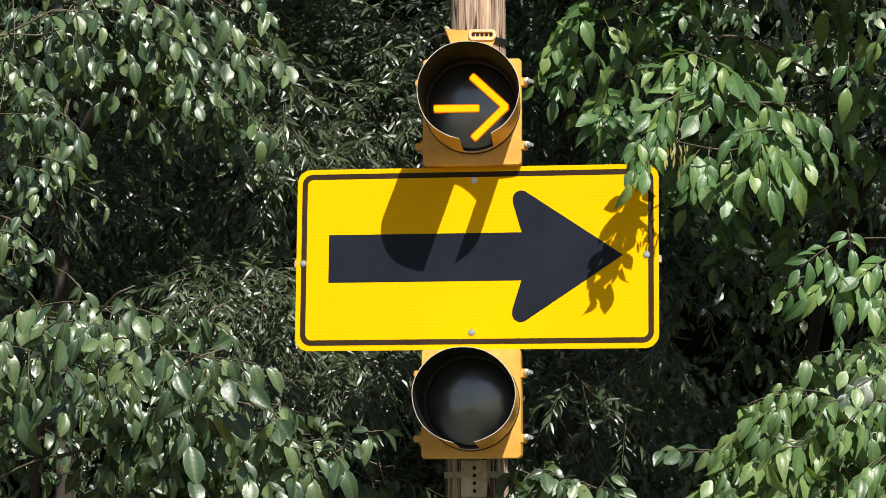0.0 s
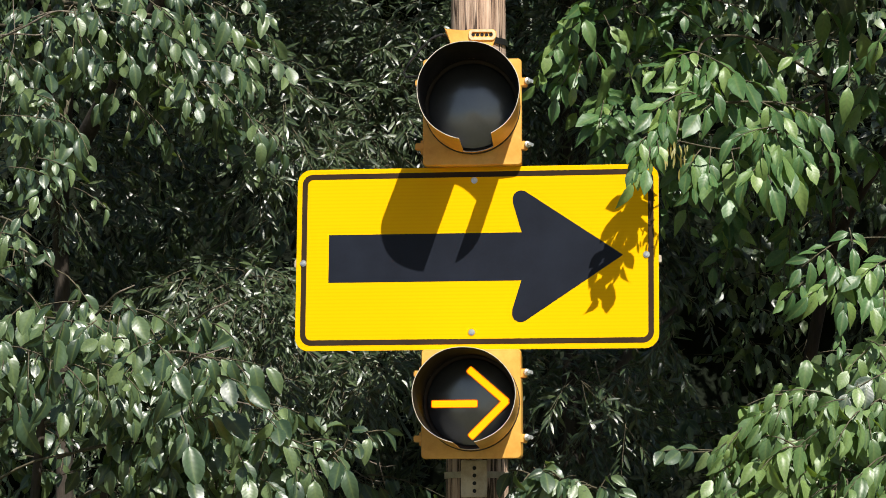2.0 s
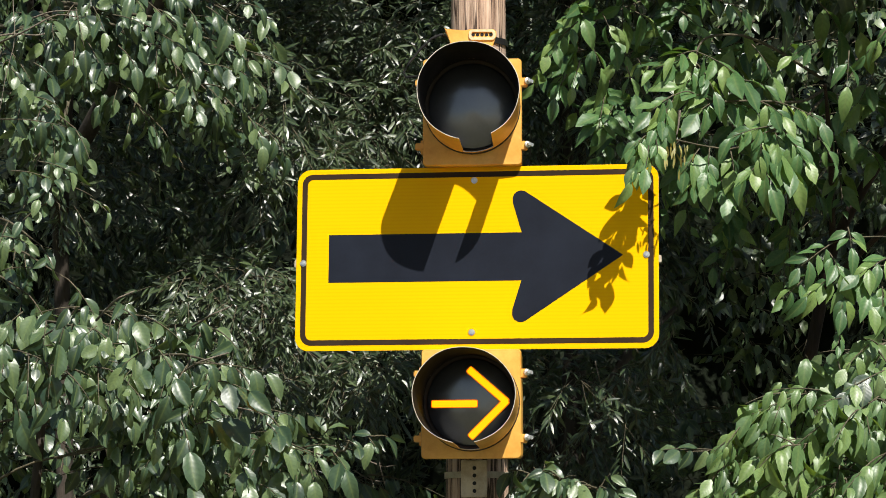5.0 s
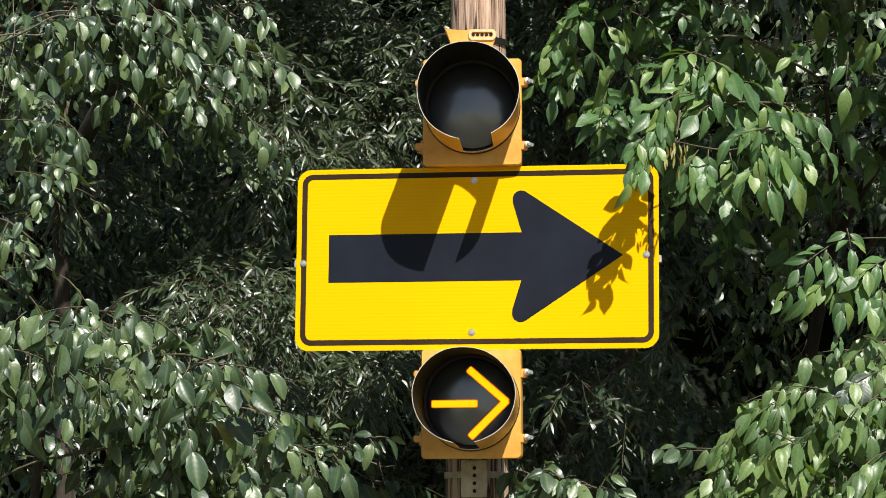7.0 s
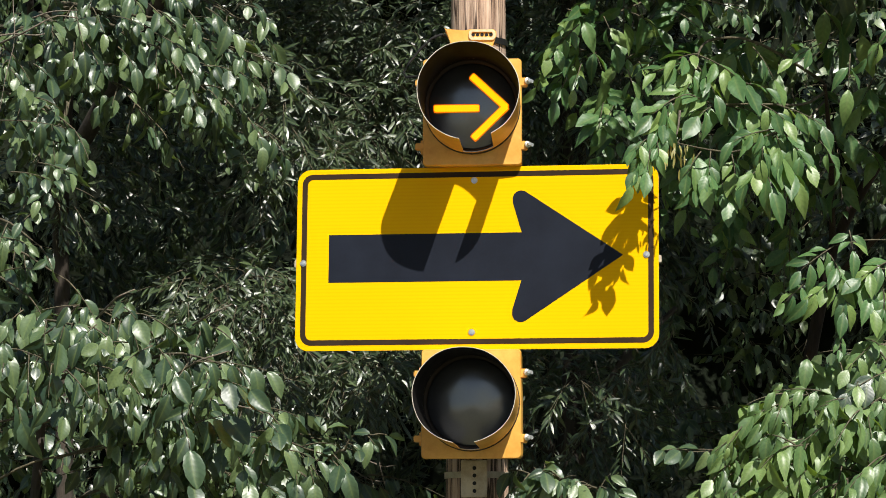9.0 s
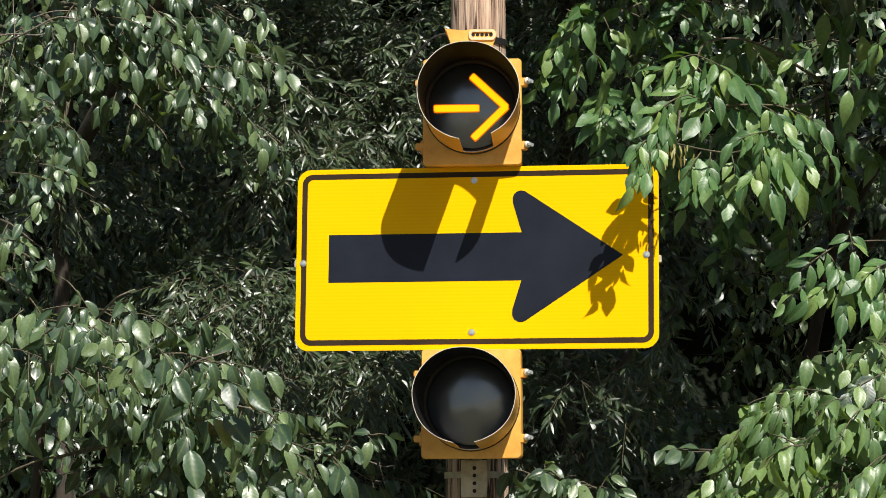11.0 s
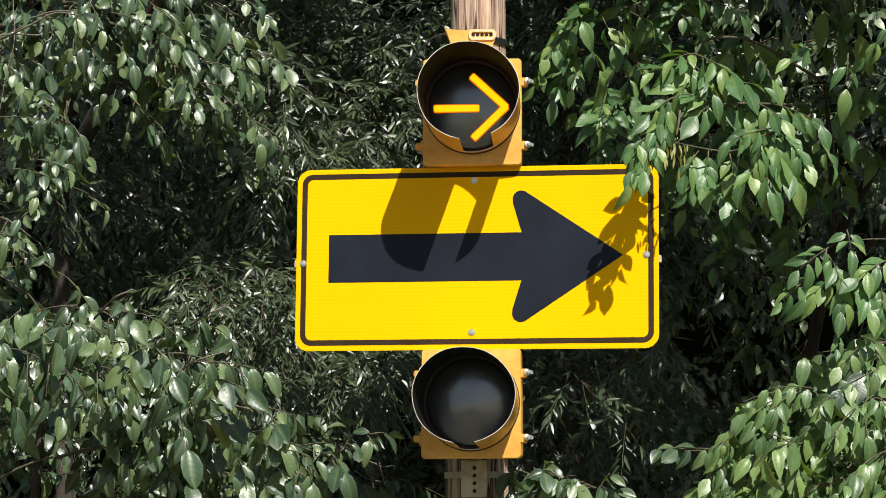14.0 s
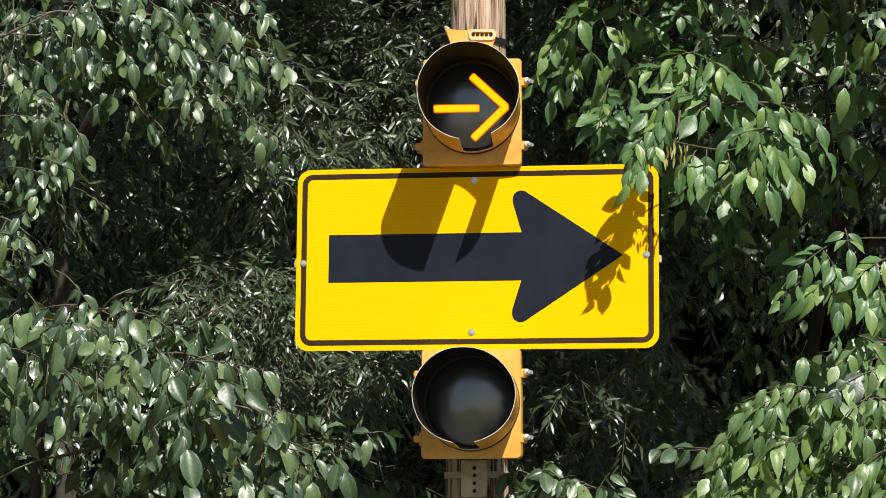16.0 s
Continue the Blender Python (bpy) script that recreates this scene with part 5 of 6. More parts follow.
leaf_spray(RIGHT_TREE, "ash", (1.331, 0.900, 3.358), (1.366, 0.870, 3.226), 1, 0.112, 0.7, HIGH_RIGHT, 152, wide=0.6)
leaf_spray(RIGHT_TREE, "ash", (0.332, 0.900, 3.700), (0.393, 0.870, 3.651), 1, 0.105, 0.6, HIGH_RIGHT, 153, wide=0.8)
# the ash's lower side branch
stick(RIGHT_TREE, "twig", ((1.552, 0.300, 2.758), (1.267, -0.200, 2.699), (1.156, -0.200, 2.677)), 0.003, TWIG, HIGH_RIGHT)
stick(RIGHT_TREE, "twig", ((1.550, 0.300, 2.660), (1.283, -0.200, 2.603), (1.154, -0.200, 2.570)), 0.003, TWIG, HIGH_RIGHT)
leaf_spray(RIGHT_TREE, "ash", (1.160, -0.200, 2.677), (1.048, -0.260, 2.593), 3, 0.083, 0.47, HIGH_RIGHT, 154, wide=0.8)
leaf_spray(RIGHT_TREE, "ash", (1.148, -0.200, 2.648), (1.176, -0.260, 2.571), 2, 0.083, 0.7, HIGH_RIGHT, 155, wide=0.8)
leaf_spray(RIGHT_TREE, "ash", (1.165, -0.200, 2.570), (1.069, -0.260, 2.501), 3, 0.083, 0.62, HIGH_RIGHT, 156, wide=0.69)
leaf_spray(RIGHT_TREE, "ash", (1.209, -0.200, 2.577), (1.181, -0.260, 2.460), 3, 0.090, 0.7, HIGH_RIGHT, 157, wide=0.57)
leaf_spray(RIGHT_TREE, "ash", (1.239, -0.200, 2.588), (1.272, -0.260, 2.471), 3, 0.097, 0.7, HIGH_RIGHT, 158, wide=0.57)
leaf_spray(RIGHT_TREE, "ash", (1.212, -0.200, 2.729), (1.214, -0.260, 2.659), 2, 0.079, 0.31, HIGH_RIGHT, 159, wide=1.03)
leaf_spray(RIGHT_TREE, "ash", (1.357, -0.200, 2.636), (1.241, -0.260, 2.570), 3, 0.097, 0.39, HIGH_RIGHT, 160, wide=0.69)
leaf_spray(RIGHT_TREE, "ash", (1.099, -0.200, 2.585), (0.992, -0.260, 2.490), 3, 0.068, 0.39, HIGH_RIGHT, 161, wide=0.69)
leaf_spray(RIGHT_TREE, "ash", (1.319, -0.200, 2.551), (1.308, -0.260, 2.438), 3, 0.086, 0.7, HIGH_RIGHT, 162, wide=0.69)
leaf_spray(RIGHT_TREE, "ash", (1.184, -0.200, 2.393), (1.164, -0.260, 2.340), 2, 0.047, 0.62, HIGH_RIGHT, 163, wide=0.57)
# sprays on the face of the shrub below it
stick(RIGHT_SHRUB, "twig", ((1.218, 0.200, 2.130), (1.056, -0.200, 2.158), (0.909, -0.200, 2.103), (0.769, -0.200, 1.997)), 0.004, TWIG, LOW_RIGHT_TIP)
stick(RIGHT_SHRUB, "twig", ((0.908, -0.200, 1.997), (0.762, -0.200, 2.001), (0.616, -0.200, 1.997)), 0.003, TWIG, LOW_RIGHT_TIP)
leaf_spray(RIGHT_SHRUB, "ovate", (0.766, -0.200, 2.005), (0.657, -0.260, 2.002), 4, 0.077, 0.8, LOW_RIGHT_TIP, 164, paired=False, wide=0.8)
leaf_spray(RIGHT_SHRUB, "ovate", (0.685, -0.200, 2.005), (0.604, -0.260, 2.002), 4, 0.077, 0.6, LOW_RIGHT_TIP, 165, paired=False, wide=0.9)
leaf_spray(RIGHT_SHRUB, "pointed", (0.899, -0.200, 2.025), (0.759, -0.260, 1.911), 3, 0.073, 0.6, LOW_RIGHT_TIP, 166, wide=0.8)
leaf_spray(RIGHT_SHRUB, "pointed", (0.918, -0.200, 2.074), (0.800, -0.260, 1.995), 3, 0.077, 0.7, LOW_RIGHT_TIP, 167, wide=0.8)
leaf_spray(RIGHT_SHRUB, "pointed", (0.852, -0.200, 1.946), (0.752, -0.260, 1.875), 3, 0.069, 0.6, LOW_RIGHT_TIP, 168, wide=0.8)
leaf_spray(RIGHT_SHRUB, "pointed", (0.979, -0.200, 1.906), (0.881, -0.260, 1.850), 3, 0.080, 0.6, LOW_RIGHT, 169, wide=0.8)
leaf_spray(RIGHT_SHRUB, "pointed", (1.019, -0.200, 2.107), (0.920, -0.260, 2.049), 3, 0.084, 0.8, LOW_RIGHT, 170, wide=0.8)
leaf_spray(RIGHT_SHRUB, "pointed", (0.965, -0.200, 2.152), (0.912, -0.260, 2.094), 2, 0.084, 0.8, LOW_RIGHT, 171, wide=0.8)
leaf_spray(RIGHT_SHRUB, "pointed", (0.913, -0.200, 2.103), (0.767, -0.260, 1.998), 7, 0.084, 0.6, LOW_RIGHT_TIP, 172, paired=False, wide=0.7)
leaf_spray(RIGHT_SHRUB, "pointed", (1.093, -0.200, 2.194), (0.892, -0.260, 2.118), 9, 0.091, 1.0, LOW_RIGHT, 174, paired=False, wide=0.7)
leaf_spray(RIGHT_SHRUB, "pointed", (1.115, -0.200, 2.198), (0.962, -0.260, 2.194), 6, 0.073, 0.8, LOW_RIGHT, 175, paired=False, wide=0.7)
leaf_spray(RIGHT_SHRUB, "pointed", (1.150, -0.200, 2.103), (1.014, -0.260, 2.002), 6, 0.102, 0.9, LOW_RIGHT, 176, paired=False, wide=0.6)
leaf_spray(RIGHT_SHRUB, "pointed", (1.122, -0.200, 2.183), (1.142, -0.260, 2.096), 4, 0.091, 0.9, LOW_RIGHT, 177, paired=False, wide=0.6)
leaf_spray(RIGHT_SHRUB, "pointed", (1.075, -0.200, 1.950), (0.972, -0.260, 1.864), 3, 0.120, 0.7, LOW_RIGHT, 178, paired=False, wide=0.5)
leaf_spray(RIGHT_SHRUB, "pointed", (1.118, -0.200, 1.964), (1.080, -0.260, 1.857), 3, 0.120, 0.8, LOW_RIGHT, 179, paired=False, wide=0.5)
leaf_spray(RIGHT_SHRUB, "ovate", (1.179, -0.200, 2.290), (1.187, -0.260, 2.194), 2, 0.080, 0.7, LOW_RIGHT, 180, paired=False, wide=0.8)
leaf_spray(RIGHT_SHRUB, "ovate", (1.328, -0.200, 2.262), (1.195, -0.260, 2.194), 5, 0.084, 0.8, LOW_RIGHT, 181, paired=False, wide=0.7)
leaf_spray(RIGHT_SHRUB, "pointed", (0.835, -0.200, 1.997), (0.759, -0.260, 1.904), 6, 0.066, 0.7, LOW_RIGHT_TIP, 182, paired=False, wide=0.7)
leaf_spray(RIGHT_SHRUB, "pointed", (0.999, -0.200, 2.015), (0.901, -0.260, 1.973), 5, 0.080, 0.7, LOW_RIGHT, 183, paired=False, wide=0.7)
leaf_spray(RIGHT_SHRUB, "pointed", (1.200, -0.200, 2.070), (1.264, -0.260, 2.012), 6, 0.091, 0.9, LOW_RIGHT, 184, paired=False, wide=0.6)
leaf_spray(RIGHT_SHRUB, "pointed", (1.180, -0.200, 1.961), (1.143, -0.260, 1.850), 4, 0.102, 0.9, LOW_RIGHT, 185, paired=False, wide=0.5)
leaf_spray(RIGHT_SHRUB, "pointed", (1.312, -0.200, 2.180), (1.211, -0.260, 2.099), 6, 0.084, 0.8, LOW_RIGHT, 186, paired=False, wide=0.7)
leaf_spray(RIGHT_SHRUB, "pointed", (1.279, -0.200, 2.345), (1.196, -0.260, 2.267), 5, 0.066, 0.7, LOW_RIGHT, 187, paired=False, wide=0.7)
leaf_spray(RIGHT_SHRUB, "pointed", (0.907, -0.200, 1.924), (0.809, -0.260, 1.850), 6, 0.073, 0.7, LOW_RIGHT_TIP, 188, paired=False, wide=0.7)
# sprays of large leaves on the face of the other shrub
stick(LEFT_SHRUB, "bare_twig", ((-1.522, 0.300, 2.409), (-1.372, 0.050, 2.464), (-1.324, -0.050, 2.499), (-1.339, -0.050, 2.492)), 0.004, DEAD_WOOD, LOW_LEFT)
stick(LEFT_SHRUB, "bare_twig", ((-1.309, 0.300, 2.487), (-1.195, -0.050, 2.525), (-1.133, -0.050, 2.552)), 0.0045, DEAD_WOOD, LOW_LEFT)
stick(LEFT_SHRUB, "bare_twig", ((-0.977, 0.300, 2.464), (-0.884, -0.050, 2.469), (-0.810, -0.050, 2.502)), 0.004, DEAD_WOOD, LOW_LEFT)
stick(LEFT_SHRUB, "bare_twig", ((-1.034, 0.300, 2.292), (-0.920, -0.050, 2.315), (-0.818, -0.050, 2.346)), 0.0045, DEAD_WOOD, LOW_LEFT)
stick(LEFT_SHRUB, "bare_twig", ((-0.896, 0.300, 2.191), (-0.788, -0.050, 2.165), (-0.723, -0.050, 2.150)), 0.004, DEAD_WOOD, LOW_LEFT)
leaf_spray(LEFT_SHRUB, "ovate", (-1.294, -0.200, 2.484), (-1.428, -0.260, 2.456), 3, 0.096, 1.0, LOW_LEFT, 189, paired=False, wide=0.5)
leaf_spray(LEFT_SHRUB, "ovate", (-1.334, -0.200, 2.447), (-1.350, -0.260, 2.361), 2, 0.114, 1.0, LOW_LEFT, 190, paired=False, wide=0.3)
leaf_spray(LEFT_SHRUB, "ovate", (-1.479, -0.200, 2.468), (-1.519, -0.260, 2.416), 3, 0.074, 0.9, LOW_LEFT, 191, paired=False, wide=0.6)
leaf_spray(LEFT_SHRUB, "ovate", (-1.190, -0.200, 2.440), (-1.192, -0.260, 2.383), 2, 0.085, 0.9, LOW_LEFT, 192, paired=False, wide=0.6)
leaf_spray(LEFT_SHRUB, "ovate", (-1.150, -0.200, 2.477), (-1.102, -0.260, 2.434), 3, 0.085, 0.8, LOW_LEFT, 193, paired=False, wide=0.6)
leaf_spray(LEFT_SHRUB, "ovate", (-1.238, -0.200, 2.421), (-1.284, -0.260, 2.361), 4, 0.074, 0.9, LOW_LEFT, 194, paired=False, wide=0.6)
leaf_spray(LEFT_SHRUB, "ovate", (-1.136, -0.200, 2.362), (-1.219, -0.260, 2.353), 4, 0.066, 0.5, LOW_LEFT, 195, paired=False, wide=0.7)
leaf_spray(LEFT_SHRUB, "ovate", (-1.056, -0.200, 2.351), (-1.145, -0.260, 2.287), 5, 0.096, 1.0, LOW_LEFT, 196, paired=False, wide=0.6)
leaf_spray(LEFT_SHRUB, "ovate", (-1.034, -0.200, 2.343), (-0.971, -0.260, 2.250), 5, 0.096, 1.0, LOW_LEFT, 197, paired=False, wide=0.5)
leaf_spray(LEFT_SHRUB, "ovate", (-0.923, -0.200, 2.299), (-0.679, -0.260, 2.265), 7, 0.096, 1.0, LOW_LEFT, 198, paired=False, wide=0.5)
leaf_spray(LEFT_SHRUB, "ovate", (-0.942, -0.200, 2.292), (-0.989, -0.260, 2.196), 4, 0.088, 0.9, LOW_LEFT, 199, paired=False, wide=0.5)
leaf_spray(LEFT_SHRUB, "ovate", (-0.864, -0.200, 2.247), (-0.734, -0.260, 2.206), 4, 0.103, 0.9, LOW_LEFT, 200, paired=False, wide=0.5)
leaf_spray(LEFT_SHRUB, "ovate", (-0.927, -0.050, 2.109), (-0.829, -0.110, 2.128), 4, 0.123, 1.0, LOW_LEFT, 201, paired=False, wide=0.4)
leaf_spray(LEFT_SHRUB, "ovate", (-0.974, -0.050, 2.120), (-0.939, -0.110, 2.021), 3, 0.112, 0.9, LOW_LEFT, 202, paired=False, wide=0.5)
leaf_spray(LEFT_SHRUB, "ovate", (-0.694, -0.050, 2.113), (-0.652, -0.110, 2.076), 3, 0.075, 0.7, LOW_LEFT, 203, paired=False, wide=0.7)
leaf_spray(LEFT_SHRUB, "ovate", (-0.750, -0.050, 2.064), (-0.633, -0.110, 2.021), 5, 0.086, 0.8, LOW_LEFT, 204, paired=False, wide=0.6)
leaf_spray(LEFT_SHRUB, "ovate", (-0.638, -0.050, 2.023), (-0.522, -0.110, 1.984), 5, 0.063, 0.6, SHRUB_TIP, 205, paired=False, wide=0.8)
leaf_spray(LEFT_SHRUB, "ovate", (-0.600, -0.050, 1.968), (-0.586, -0.110, 1.910), 3, 0.100, 0.9, SHRUB_TIP, 206, paired=False, wide=0.5)
leaf_spray(LEFT_SHRUB, "ovate", (-0.554, -0.050, 1.968), (-0.531, -0.110, 1.910), 3, 0.082, 0.8, SHRUB_TIP, 207, paired=False, wide=0.6)
leaf_spray(LEFT_SHRUB, "ovate", (-0.470, -0.050, 2.005), (-0.426, -0.110, 1.947), 3, 0.093, 0.9, SHRUB_TIP, 208, paired=False, wide=0.6)
leaf_spray(LEFT_SHRUB, "ovate", (-0.424, -0.050, 2.042), (-0.389, -0.110, 2.020), 2, 0.052, 0.5, SHRUB_TIP, 209, paired=False, wide=0.8)
leaf_spray(LEFT_SHRUB, "ovate", (-1.525, -0.050, 2.192), (-1.491, -0.110, 2.114), 2, 0.123, 0.9, LOW_LEFT, 210, paired=False, wide=0.4)
leaf_spray(LEFT_SHRUB, "ovate", (-1.461, -0.050, 2.192), (-1.440, -0.110, 2.151), 2, 0.086, 0.9, LOW_LEFT, 211, paired=False, wide=0.4)
leaf_spray(LEFT_SHRUB, "ovate", (-1.383, -0.200, 2.292), (-1.383, -0.260, 2.178), 3, 0.103, 0.9, LOW_LEFT, 212, paired=False, wide=0.4)
leaf_spray(LEFT_SHRUB, "ovate", (-1.353, -0.050, 2.192), (-1.354, -0.110, 2.132), 3, 0.075, 0.8, LOW_LEFT, 213, paired=False, wide=0.5)
leaf_spray(LEFT_SHRUB, "ovate", (-1.227, -0.050, 2.192), (-1.206, -0.110, 2.150), 2, 0.075, 0.9, LOW_LEFT, 214, paired=False, wide=0.4)
leaf_spray(LEFT_SHRUB, "ovate", (-0.777, -0.050, 1.986), (-0.744, -0.110, 1.910), 4, 0.093, 0.9, LOW_LEFT, 215, paired=False, wide=0.5)
leaf_spray(LEFT_SHRUB, "ovate", (-0.954, -0.050, 1.959), (-0.928, -0.110, 1.910), 2, 0.093, 0.8, LOW_LEFT, 216, paired=False, wide=0.6)
leaf_spray(LEFT_SHRUB, "ovate", (-1.067, -0.050, 2.107), (-1.045, -0.110, 2.058), 3, 0.082, 0.8, LOW_LEFT, 217, paired=False, wide=0.5)
leaf_spray(LEFT_SHRUB, "ovate", (-0.711, -0.050, 1.912), (-0.651, -0.110, 1.873), 4, 0.086, 0.7, LOW_LEFT, 218, paired=False, wide=0.6)
# sprays on the face of the broadleaf tree
stick(LEFT_TREE, "bare_twig", ((-1.790, 0.800, 3.541), (-1.615, 0.500, 3.534), (-1.495, 0.500, 3.604), (-1.414, 0.500, 3.591)), 0.0045, DEAD_WOOD, HIGH_LEFT)
stick(LEFT_TREE, "twig", ((-0.969, 0.500, 3.517), (-0.868, 0.500, 3.486), (-0.727, 0.500, 3.442)), 0.003, TWIG, HIGH_LEFT)
leaf_spray(LEFT_TREE, "ovate", (-1.424, 0.500, 3.610), (-1.383, 0.440, 3.465), 3, 0.081, 1.0, HIGH_LEFT, 219, paired=False, wide=0.6)
leaf_spray(LEFT_TREE, "ovate", (-1.364, 0.500, 3.630), (-1.314, 0.440, 3.526), 3, 0.073, 1.0, HIGH_LEFT, 220, paired=False, wide=0.5)
leaf_spray(LEFT_TREE, "ovate", (-1.271, 0.500, 3.487), (-1.202, 0.440, 3.403), 4, 0.073, 1.0, HIGH_LEFT, 221, paired=False, wide=0.5)
leaf_spray(LEFT_TREE, "ovate", (-1.572, 0.500, 3.426), (-1.502, 0.440, 3.364), 4, 0.077, 0.9, HIGH_LEFT, 222, paired=False, wide=0.6)
leaf_spray(LEFT_TREE, "ovate", (-1.653, 0.500, 3.406), (-1.601, 0.440, 3.343), 3, 0.069, 0.9, HIGH_LEFT, 223, paired=False, wide=0.5)
leaf_spray(LEFT_TREE, "ovate", (-1.689, 0.500, 3.222), (-1.443, 0.440, 3.185), 6, 0.093, 1.0, HIGH_LEFT, 224, paired=False, wide=0.4)
leaf_spray(LEFT_TREE, "ovate", (-1.141, 0.500, 3.537), (-1.023, 0.440, 3.454), 5, 0.081, 1.0, HIGH_LEFT, 225, paired=False, wide=0.5)
leaf_spray(LEFT_TREE, "ovate", (-1.021, 0.500, 3.619), (-0.984, 0.440, 3.545), 4, 0.069, 1.0, HIGH_LEFT, 226, paired=False, wide=0.4)
leaf_spray(LEFT_TREE, "ovate", (-0.960, 0.500, 3.629), (-0.853, 0.440, 3.524), 5, 0.085, 1.0, HIGH_LEFT, 227, paired=False, wide=0.5)
leaf_spray(LEFT_TREE, "ovate", (-0.839, 0.500, 3.639), (-0.764, 0.440, 3.610), 4, 0.061, 0.9, HIGH_LEFT, 228, paired=False, wide=0.6)
leaf_spray(LEFT_TREE, "ovate", (-0.929, 0.500, 3.480), (-0.802, 0.440, 3.423), 5, 0.064, 0.6, HIGH_LEFT, 229, paired=False, wide=0.6)
leaf_spray(LEFT_TREE, "ovate", (-0.787, 0.500, 3.455), (-0.658, 0.440, 3.386), 5, 0.068, 0.8, HIGH_LEFT, 230, paired=False, wide=0.5)
leaf_spray(LEFT_TREE, "ovate", (-0.968, 0.500, 3.418), (-0.842, 0.440, 3.382), 5, 0.089, 0.8, HIGH_LEFT, 231, paired=False, wide=0.5)
leaf_spray(LEFT_TREE, "ovate", (-0.847, 0.500, 3.398), (-0.757, 0.440, 3.321), 4, 0.076, 0.9, HIGH_LEFT, 232, paired=False, wide=0.4)
leaf_spray(LEFT_TREE, "ovate", (-0.998, 0.500, 3.410), (-1.021, 0.440, 3.332), 3, 0.080, 0.9, HIGH_LEFT, 233, paired=False, wide=0.5)
leaf_spray(LEFT_TREE, "ovate", (-0.806, 0.500, 3.231), (-0.750, 0.440, 3.119), 4, 0.080, 1.0, HIGH_LEFT, 234, paired=False, wide=0.4)
leaf_spray(LEFT_TREE, "ovate", (-0.745, 0.500, 3.180), (-0.670, 0.440, 3.079), 4, 0.072, 0.9, HIGH_LEFT, 235, paired=False, wide=0.4)
leaf_spray(LEFT_TREE, "ovate", (-0.947, 0.500, 3.333), (-0.881, 0.440, 3.241), 4, 0.068, 0.9, HIGH_LEFT, 236, paired=False, wide=0.5)
leaf_spray(LEFT_TREE, "ovate", (-1.108, 0.500, 3.333), (-0.980, 0.440, 3.241), 5, 0.064, 0.9, HIGH_LEFT, 237, paired=False, wide=0.6)
leaf_spray(LEFT_TREE, "ovate", (-1.293, 0.500, 3.599), (-1.164, 0.440, 3.546), 5, 0.057, 0.7, HIGH_LEFT, 238, paired=False, wide=0.7)
leaf_spray(LEFT_TREE, "ovate", (-1.132, 0.500, 3.619), (-1.064, 0.440, 3.566), 4, 0.061, 0.8, HIGH_LEFT, 239, paired=False, wide=0.6)
leaf_spray(LEFT_TREE, "ovate", (-1.522, 0.350, 3.047), (-1.405, 0.290, 3.002), 6, 0.055, 0.5, HIGH_LEFT, 240, paired=False, wide=0.9)
leaf_spray(LEFT_TREE, "ovate", (-1.620, 0.350, 3.015), (-1.462, 0.290, 2.974), 7, 0.055, 0.5, HIGH_LEFT, 241, paired=False, wide=0.9)
leaf_spray(LEFT_TREE, "ovate", (-1.461, 0.350, 2.971), (-1.510, 0.290, 2.909), 5, 0.055, 0.5, HIGH_LEFT, 242, paired=False, wide=0.9)
leaf_spray(LEFT_TREE, "ovate", (-1.488, 0.350, 2.903), (-1.567, 0.290, 2.832), 6, 0.055, 0.5, HIGH_LEFT, 243, paired=False, wide=0.9)
leaf_spray(LEFT_TREE, "ovate", (-1.647, 0.350, 2.785), (-1.542, 0.290, 2.753), 6, 0.059, 0.7, HIGH_LEFT, 244, paired=False, wide=0.8)
leaf_spray(LEFT_TREE, "ovate", (-1.342, 0.350, 2.917), (-1.274, 0.290, 2.863), 4, 0.047, 0.5, HIGH_LEFT, 245, paired=False, wide=0.9)
SEED_TWIG = stick(RIGHT_TREE, "seed_stalk", ((0.664, -0.285, 3.008), (0.649, -0.290, 2.988)), 0.002, TWIG)
seed_cluster(SEED_TWIG, (-0.652, -2.690, 2.970), 26, 3)
stick(LEFT_TREE, "vine", ((-1.67, 0.6, 3.79), (-1.67, 0.6, 3.64), (-1.65, 0.58, 3.51), (-1.68, 0.57, 3.41), (-1.7, 0.56, 3.26), (-1.72, 0.56, 3.12)), 0.0022, DEAD_WOOD)
stick(LEFT_TREE, "bare_twig", ((-1.8, 0.62, 3.52), (-1.67, 0.6, 3.54), (-1.57, 0.6, 3.53), (-1.48, 0.6, 3.56)), 0.004, DEAD_WOOD)
stick(LEFT_TREE, "bare_twig", ((-1.6, 0.62, 3.6), (-1.53, 0.6, 3.62), (-1.43, 0.58, 3.62)), 0.0035, DEAD_WOOD)
stick(RIGHT_TREE, "bare_twig", ((0.663, -0.290, 3.100), (0.658, -0.290, 3.051), (0.651, -0.290, 3.018)), 0.0045, DEAD_WOOD)
stick(NARROW_TREE, "dead_twig", ((0.62, 2.6, 2.46), (0.66, 2.55, 2.4), (0.68, 2.6, 2.37)), 0.0035, DEAD_WOOD)
stick(NARROW_TREE, "dead_twig", ((0.65, 2.6, 2.44), (0.69, 2.55, 2.39), (0.74, 2.6, 2.34)), 0.0035, DEAD_WOOD)
stick(NARROW_TREE, "dead_twig", ((0.68, 2.6, 2.45), (0.68, 2.55, 2.39), (0.66, 2.6, 2.34)), 0.0035, DEAD_WOOD)
stick(NARROW_TREE, "dead_twig", ((0.63, 2.6, 2.39), (0.69, 2.55, 2.38), (0.72, 2.6, 2.39)), 0.0035, DEAD_WOOD)
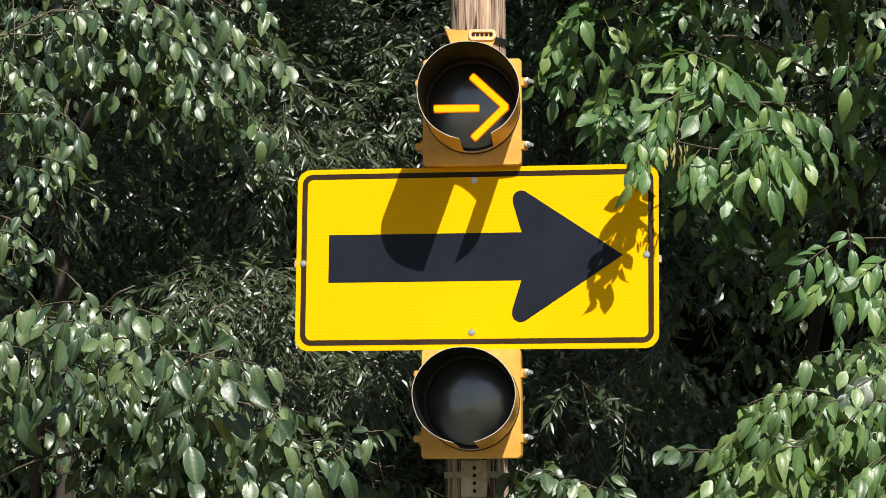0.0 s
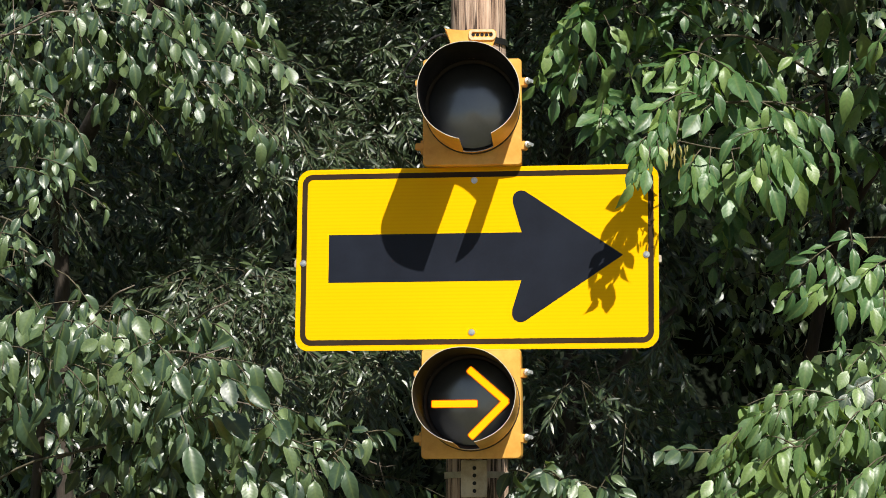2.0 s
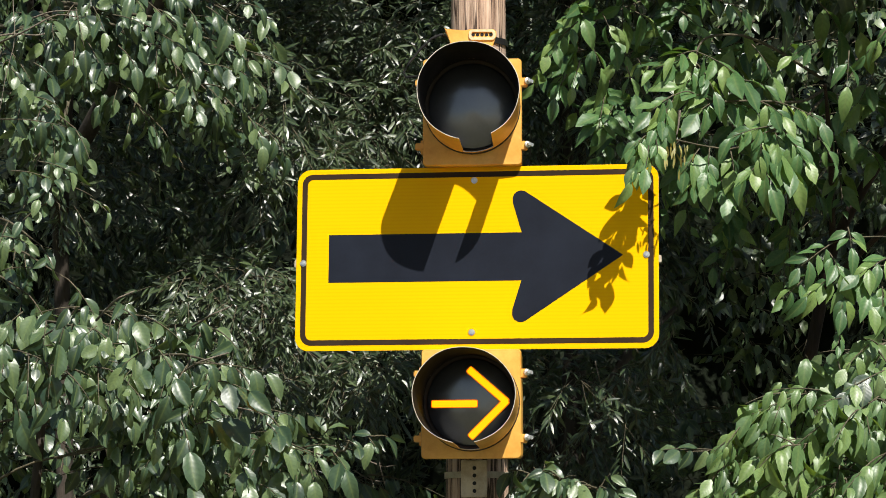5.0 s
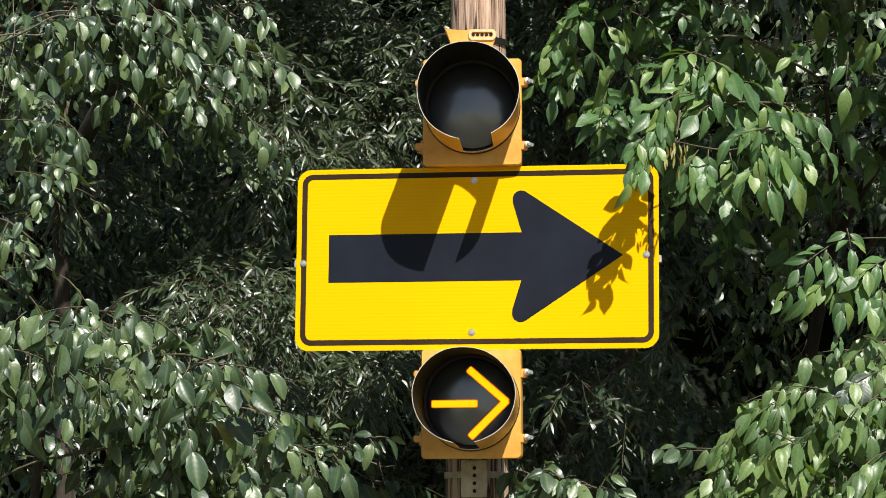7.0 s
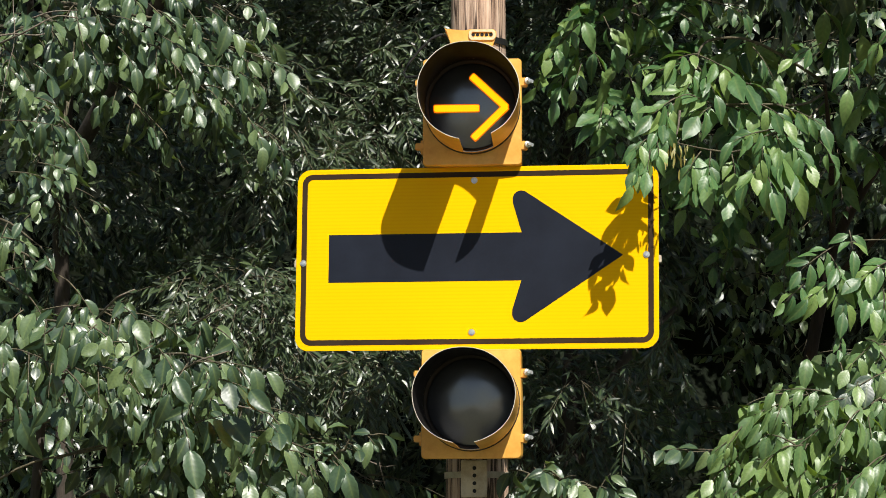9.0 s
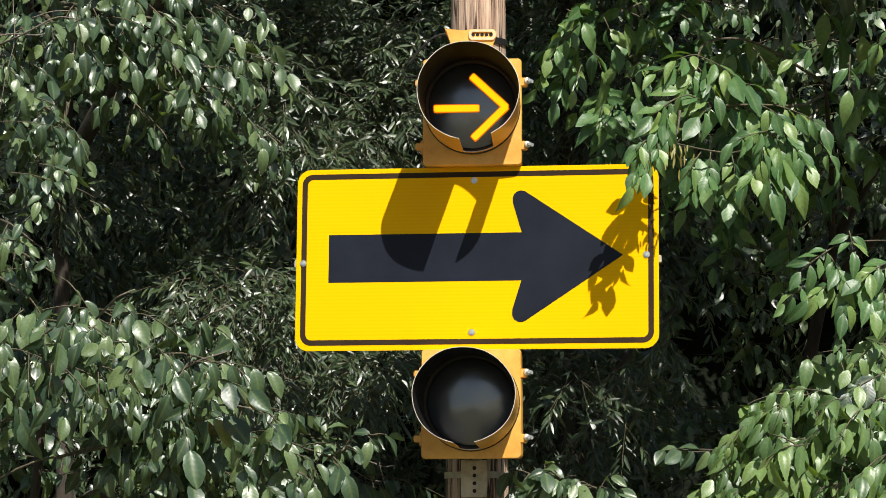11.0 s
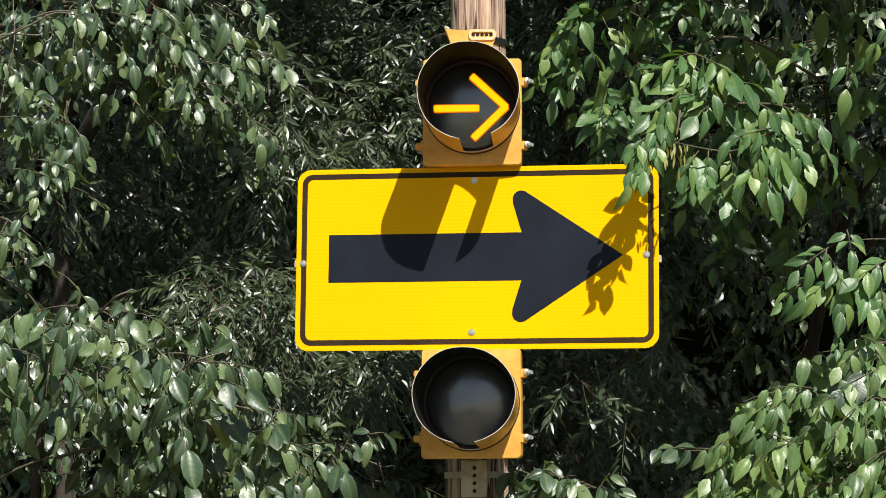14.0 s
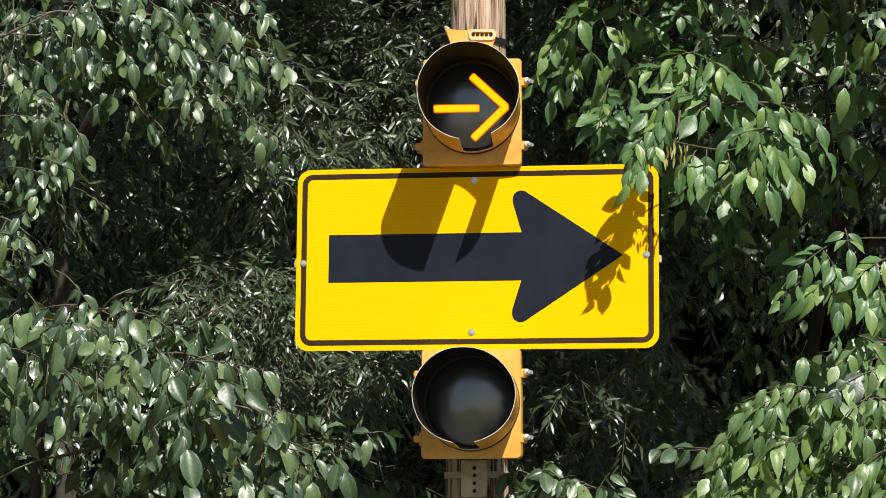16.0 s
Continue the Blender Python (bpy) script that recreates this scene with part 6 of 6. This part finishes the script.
stick(NARROW_TREE, "dead_twig", ((0.81, 2.6, 2.32), (0.85, 2.55, 2.27), (0.87, 2.6, 2.26)), 0.0035, DEAD_WOOD)
stick(NARROW_TREE, "dead_twig", ((0.51, 2.6, 2.51), (0.52, 2.55, 2.45), (0.54, 2.6, 2.39)), 0.0035, DEAD_WOOD)
stick(NARROW_TREE, "dead_twig", ((-0.46, 1.9, 2.09), (-0.42, 1.85, 2.02), (-0.41, 1.9, 1.94)), 0.0035, DEAD_WOOD)
stick(NARROW_TREE, "dead_twig", ((-0.4, 1.9, 2.12), (-0.38, 1.85, 2.02), (-0.36, 1.9, 1.94)), 0.0035, DEAD_WOOD)
stick(NARROW_TREE, "dead_twig", ((-0.44, 1.9, 2.06), (-0.37, 1.85, 2.03), (-0.32, 1.9, 2.04)), 0.0035, DEAD_WOOD)
stick(NARROW_TREE, "dead_twig", ((-0.49, 1.9, 2.02), (-0.43, 1.85, 1.98), (-0.35, 1.9, 1.97)), 0.0035, DEAD_WOOD)


def motions():
    rng = random.Random(5)
    for ob, at, span, (right, rise), carried in SWAYS:
        gain = rng.uniform(0.75, 1.15)
        rows = []
        for t, dx, dz in zip(TIMES, right, rise):
            d = Vector((dx, 0, dz)) * 0.001 * gain
            turn = span.cross(d) / span.length_squared
            place = at
            if carried:
                # goes with its bough, which rests where it hangs at 3.5 s, and nods a little
                turn = turn * (gain - 0.95) * min(1.0, span.length / 0.1) if ob.children else turn * 0.0
                place = at + Vector((dx - right[REST], 0, dz - rise[REST])) * 0.001
            rows.append((t, Matrix.Translation(place) @ Matrix.Rotation(turn.length, 4, turn.normalized() if turn.length > 1e-7 else Vector((0, 1, 0)))))
        walk(ob, rows)
    # the lit arrow bars: out through the lens while on, turned on the way out, drawn in while off
    half, beat = 1 / FPS, 1.0655
    for leds, end, on_first in ((TOP_LEDS, 0.5, True), (LOW_LEDS, 1.0415, False)):
        for ob, mid, tilt in leds:
            base = Matrix.Translation(mid) @ Matrix.Rotation(tilt, 4, "Y")
            lit = Matrix.Translation((0, -0.0055, 0)) @ base
            dim = Matrix.Translation((0, -0.0055, 0)) @ base @ Matrix.Rotation(radians(89.9), 4, "X")
            out_ = Matrix.Translation((0, 0.03, 0)) @ base @ Matrix.Rotation(radians(89.9), 4, "X")
            back = Matrix.Translation((0, 0.03, 0)) @ base
            rows = [(0, lit if on_first else back)]
            k = 0
            while True:
                stop = end + beat * k
                start = stop - beat / 2 + half
                if start - half > 0:
                    if start - half > 16:
                        break
                    rows += [(start - half, back), (start, lit)]
                if stop - half > 16:
                    break
                rows += [(stop - half, lit), (stop, dim), (stop + half, out_), (stop + 4 * half, back)]
                k += 1
            rows = [r for r in rows if r[0] < 16]
            rows.append((16, rows[-1][1]))
            walk(ob, rows)


motions()
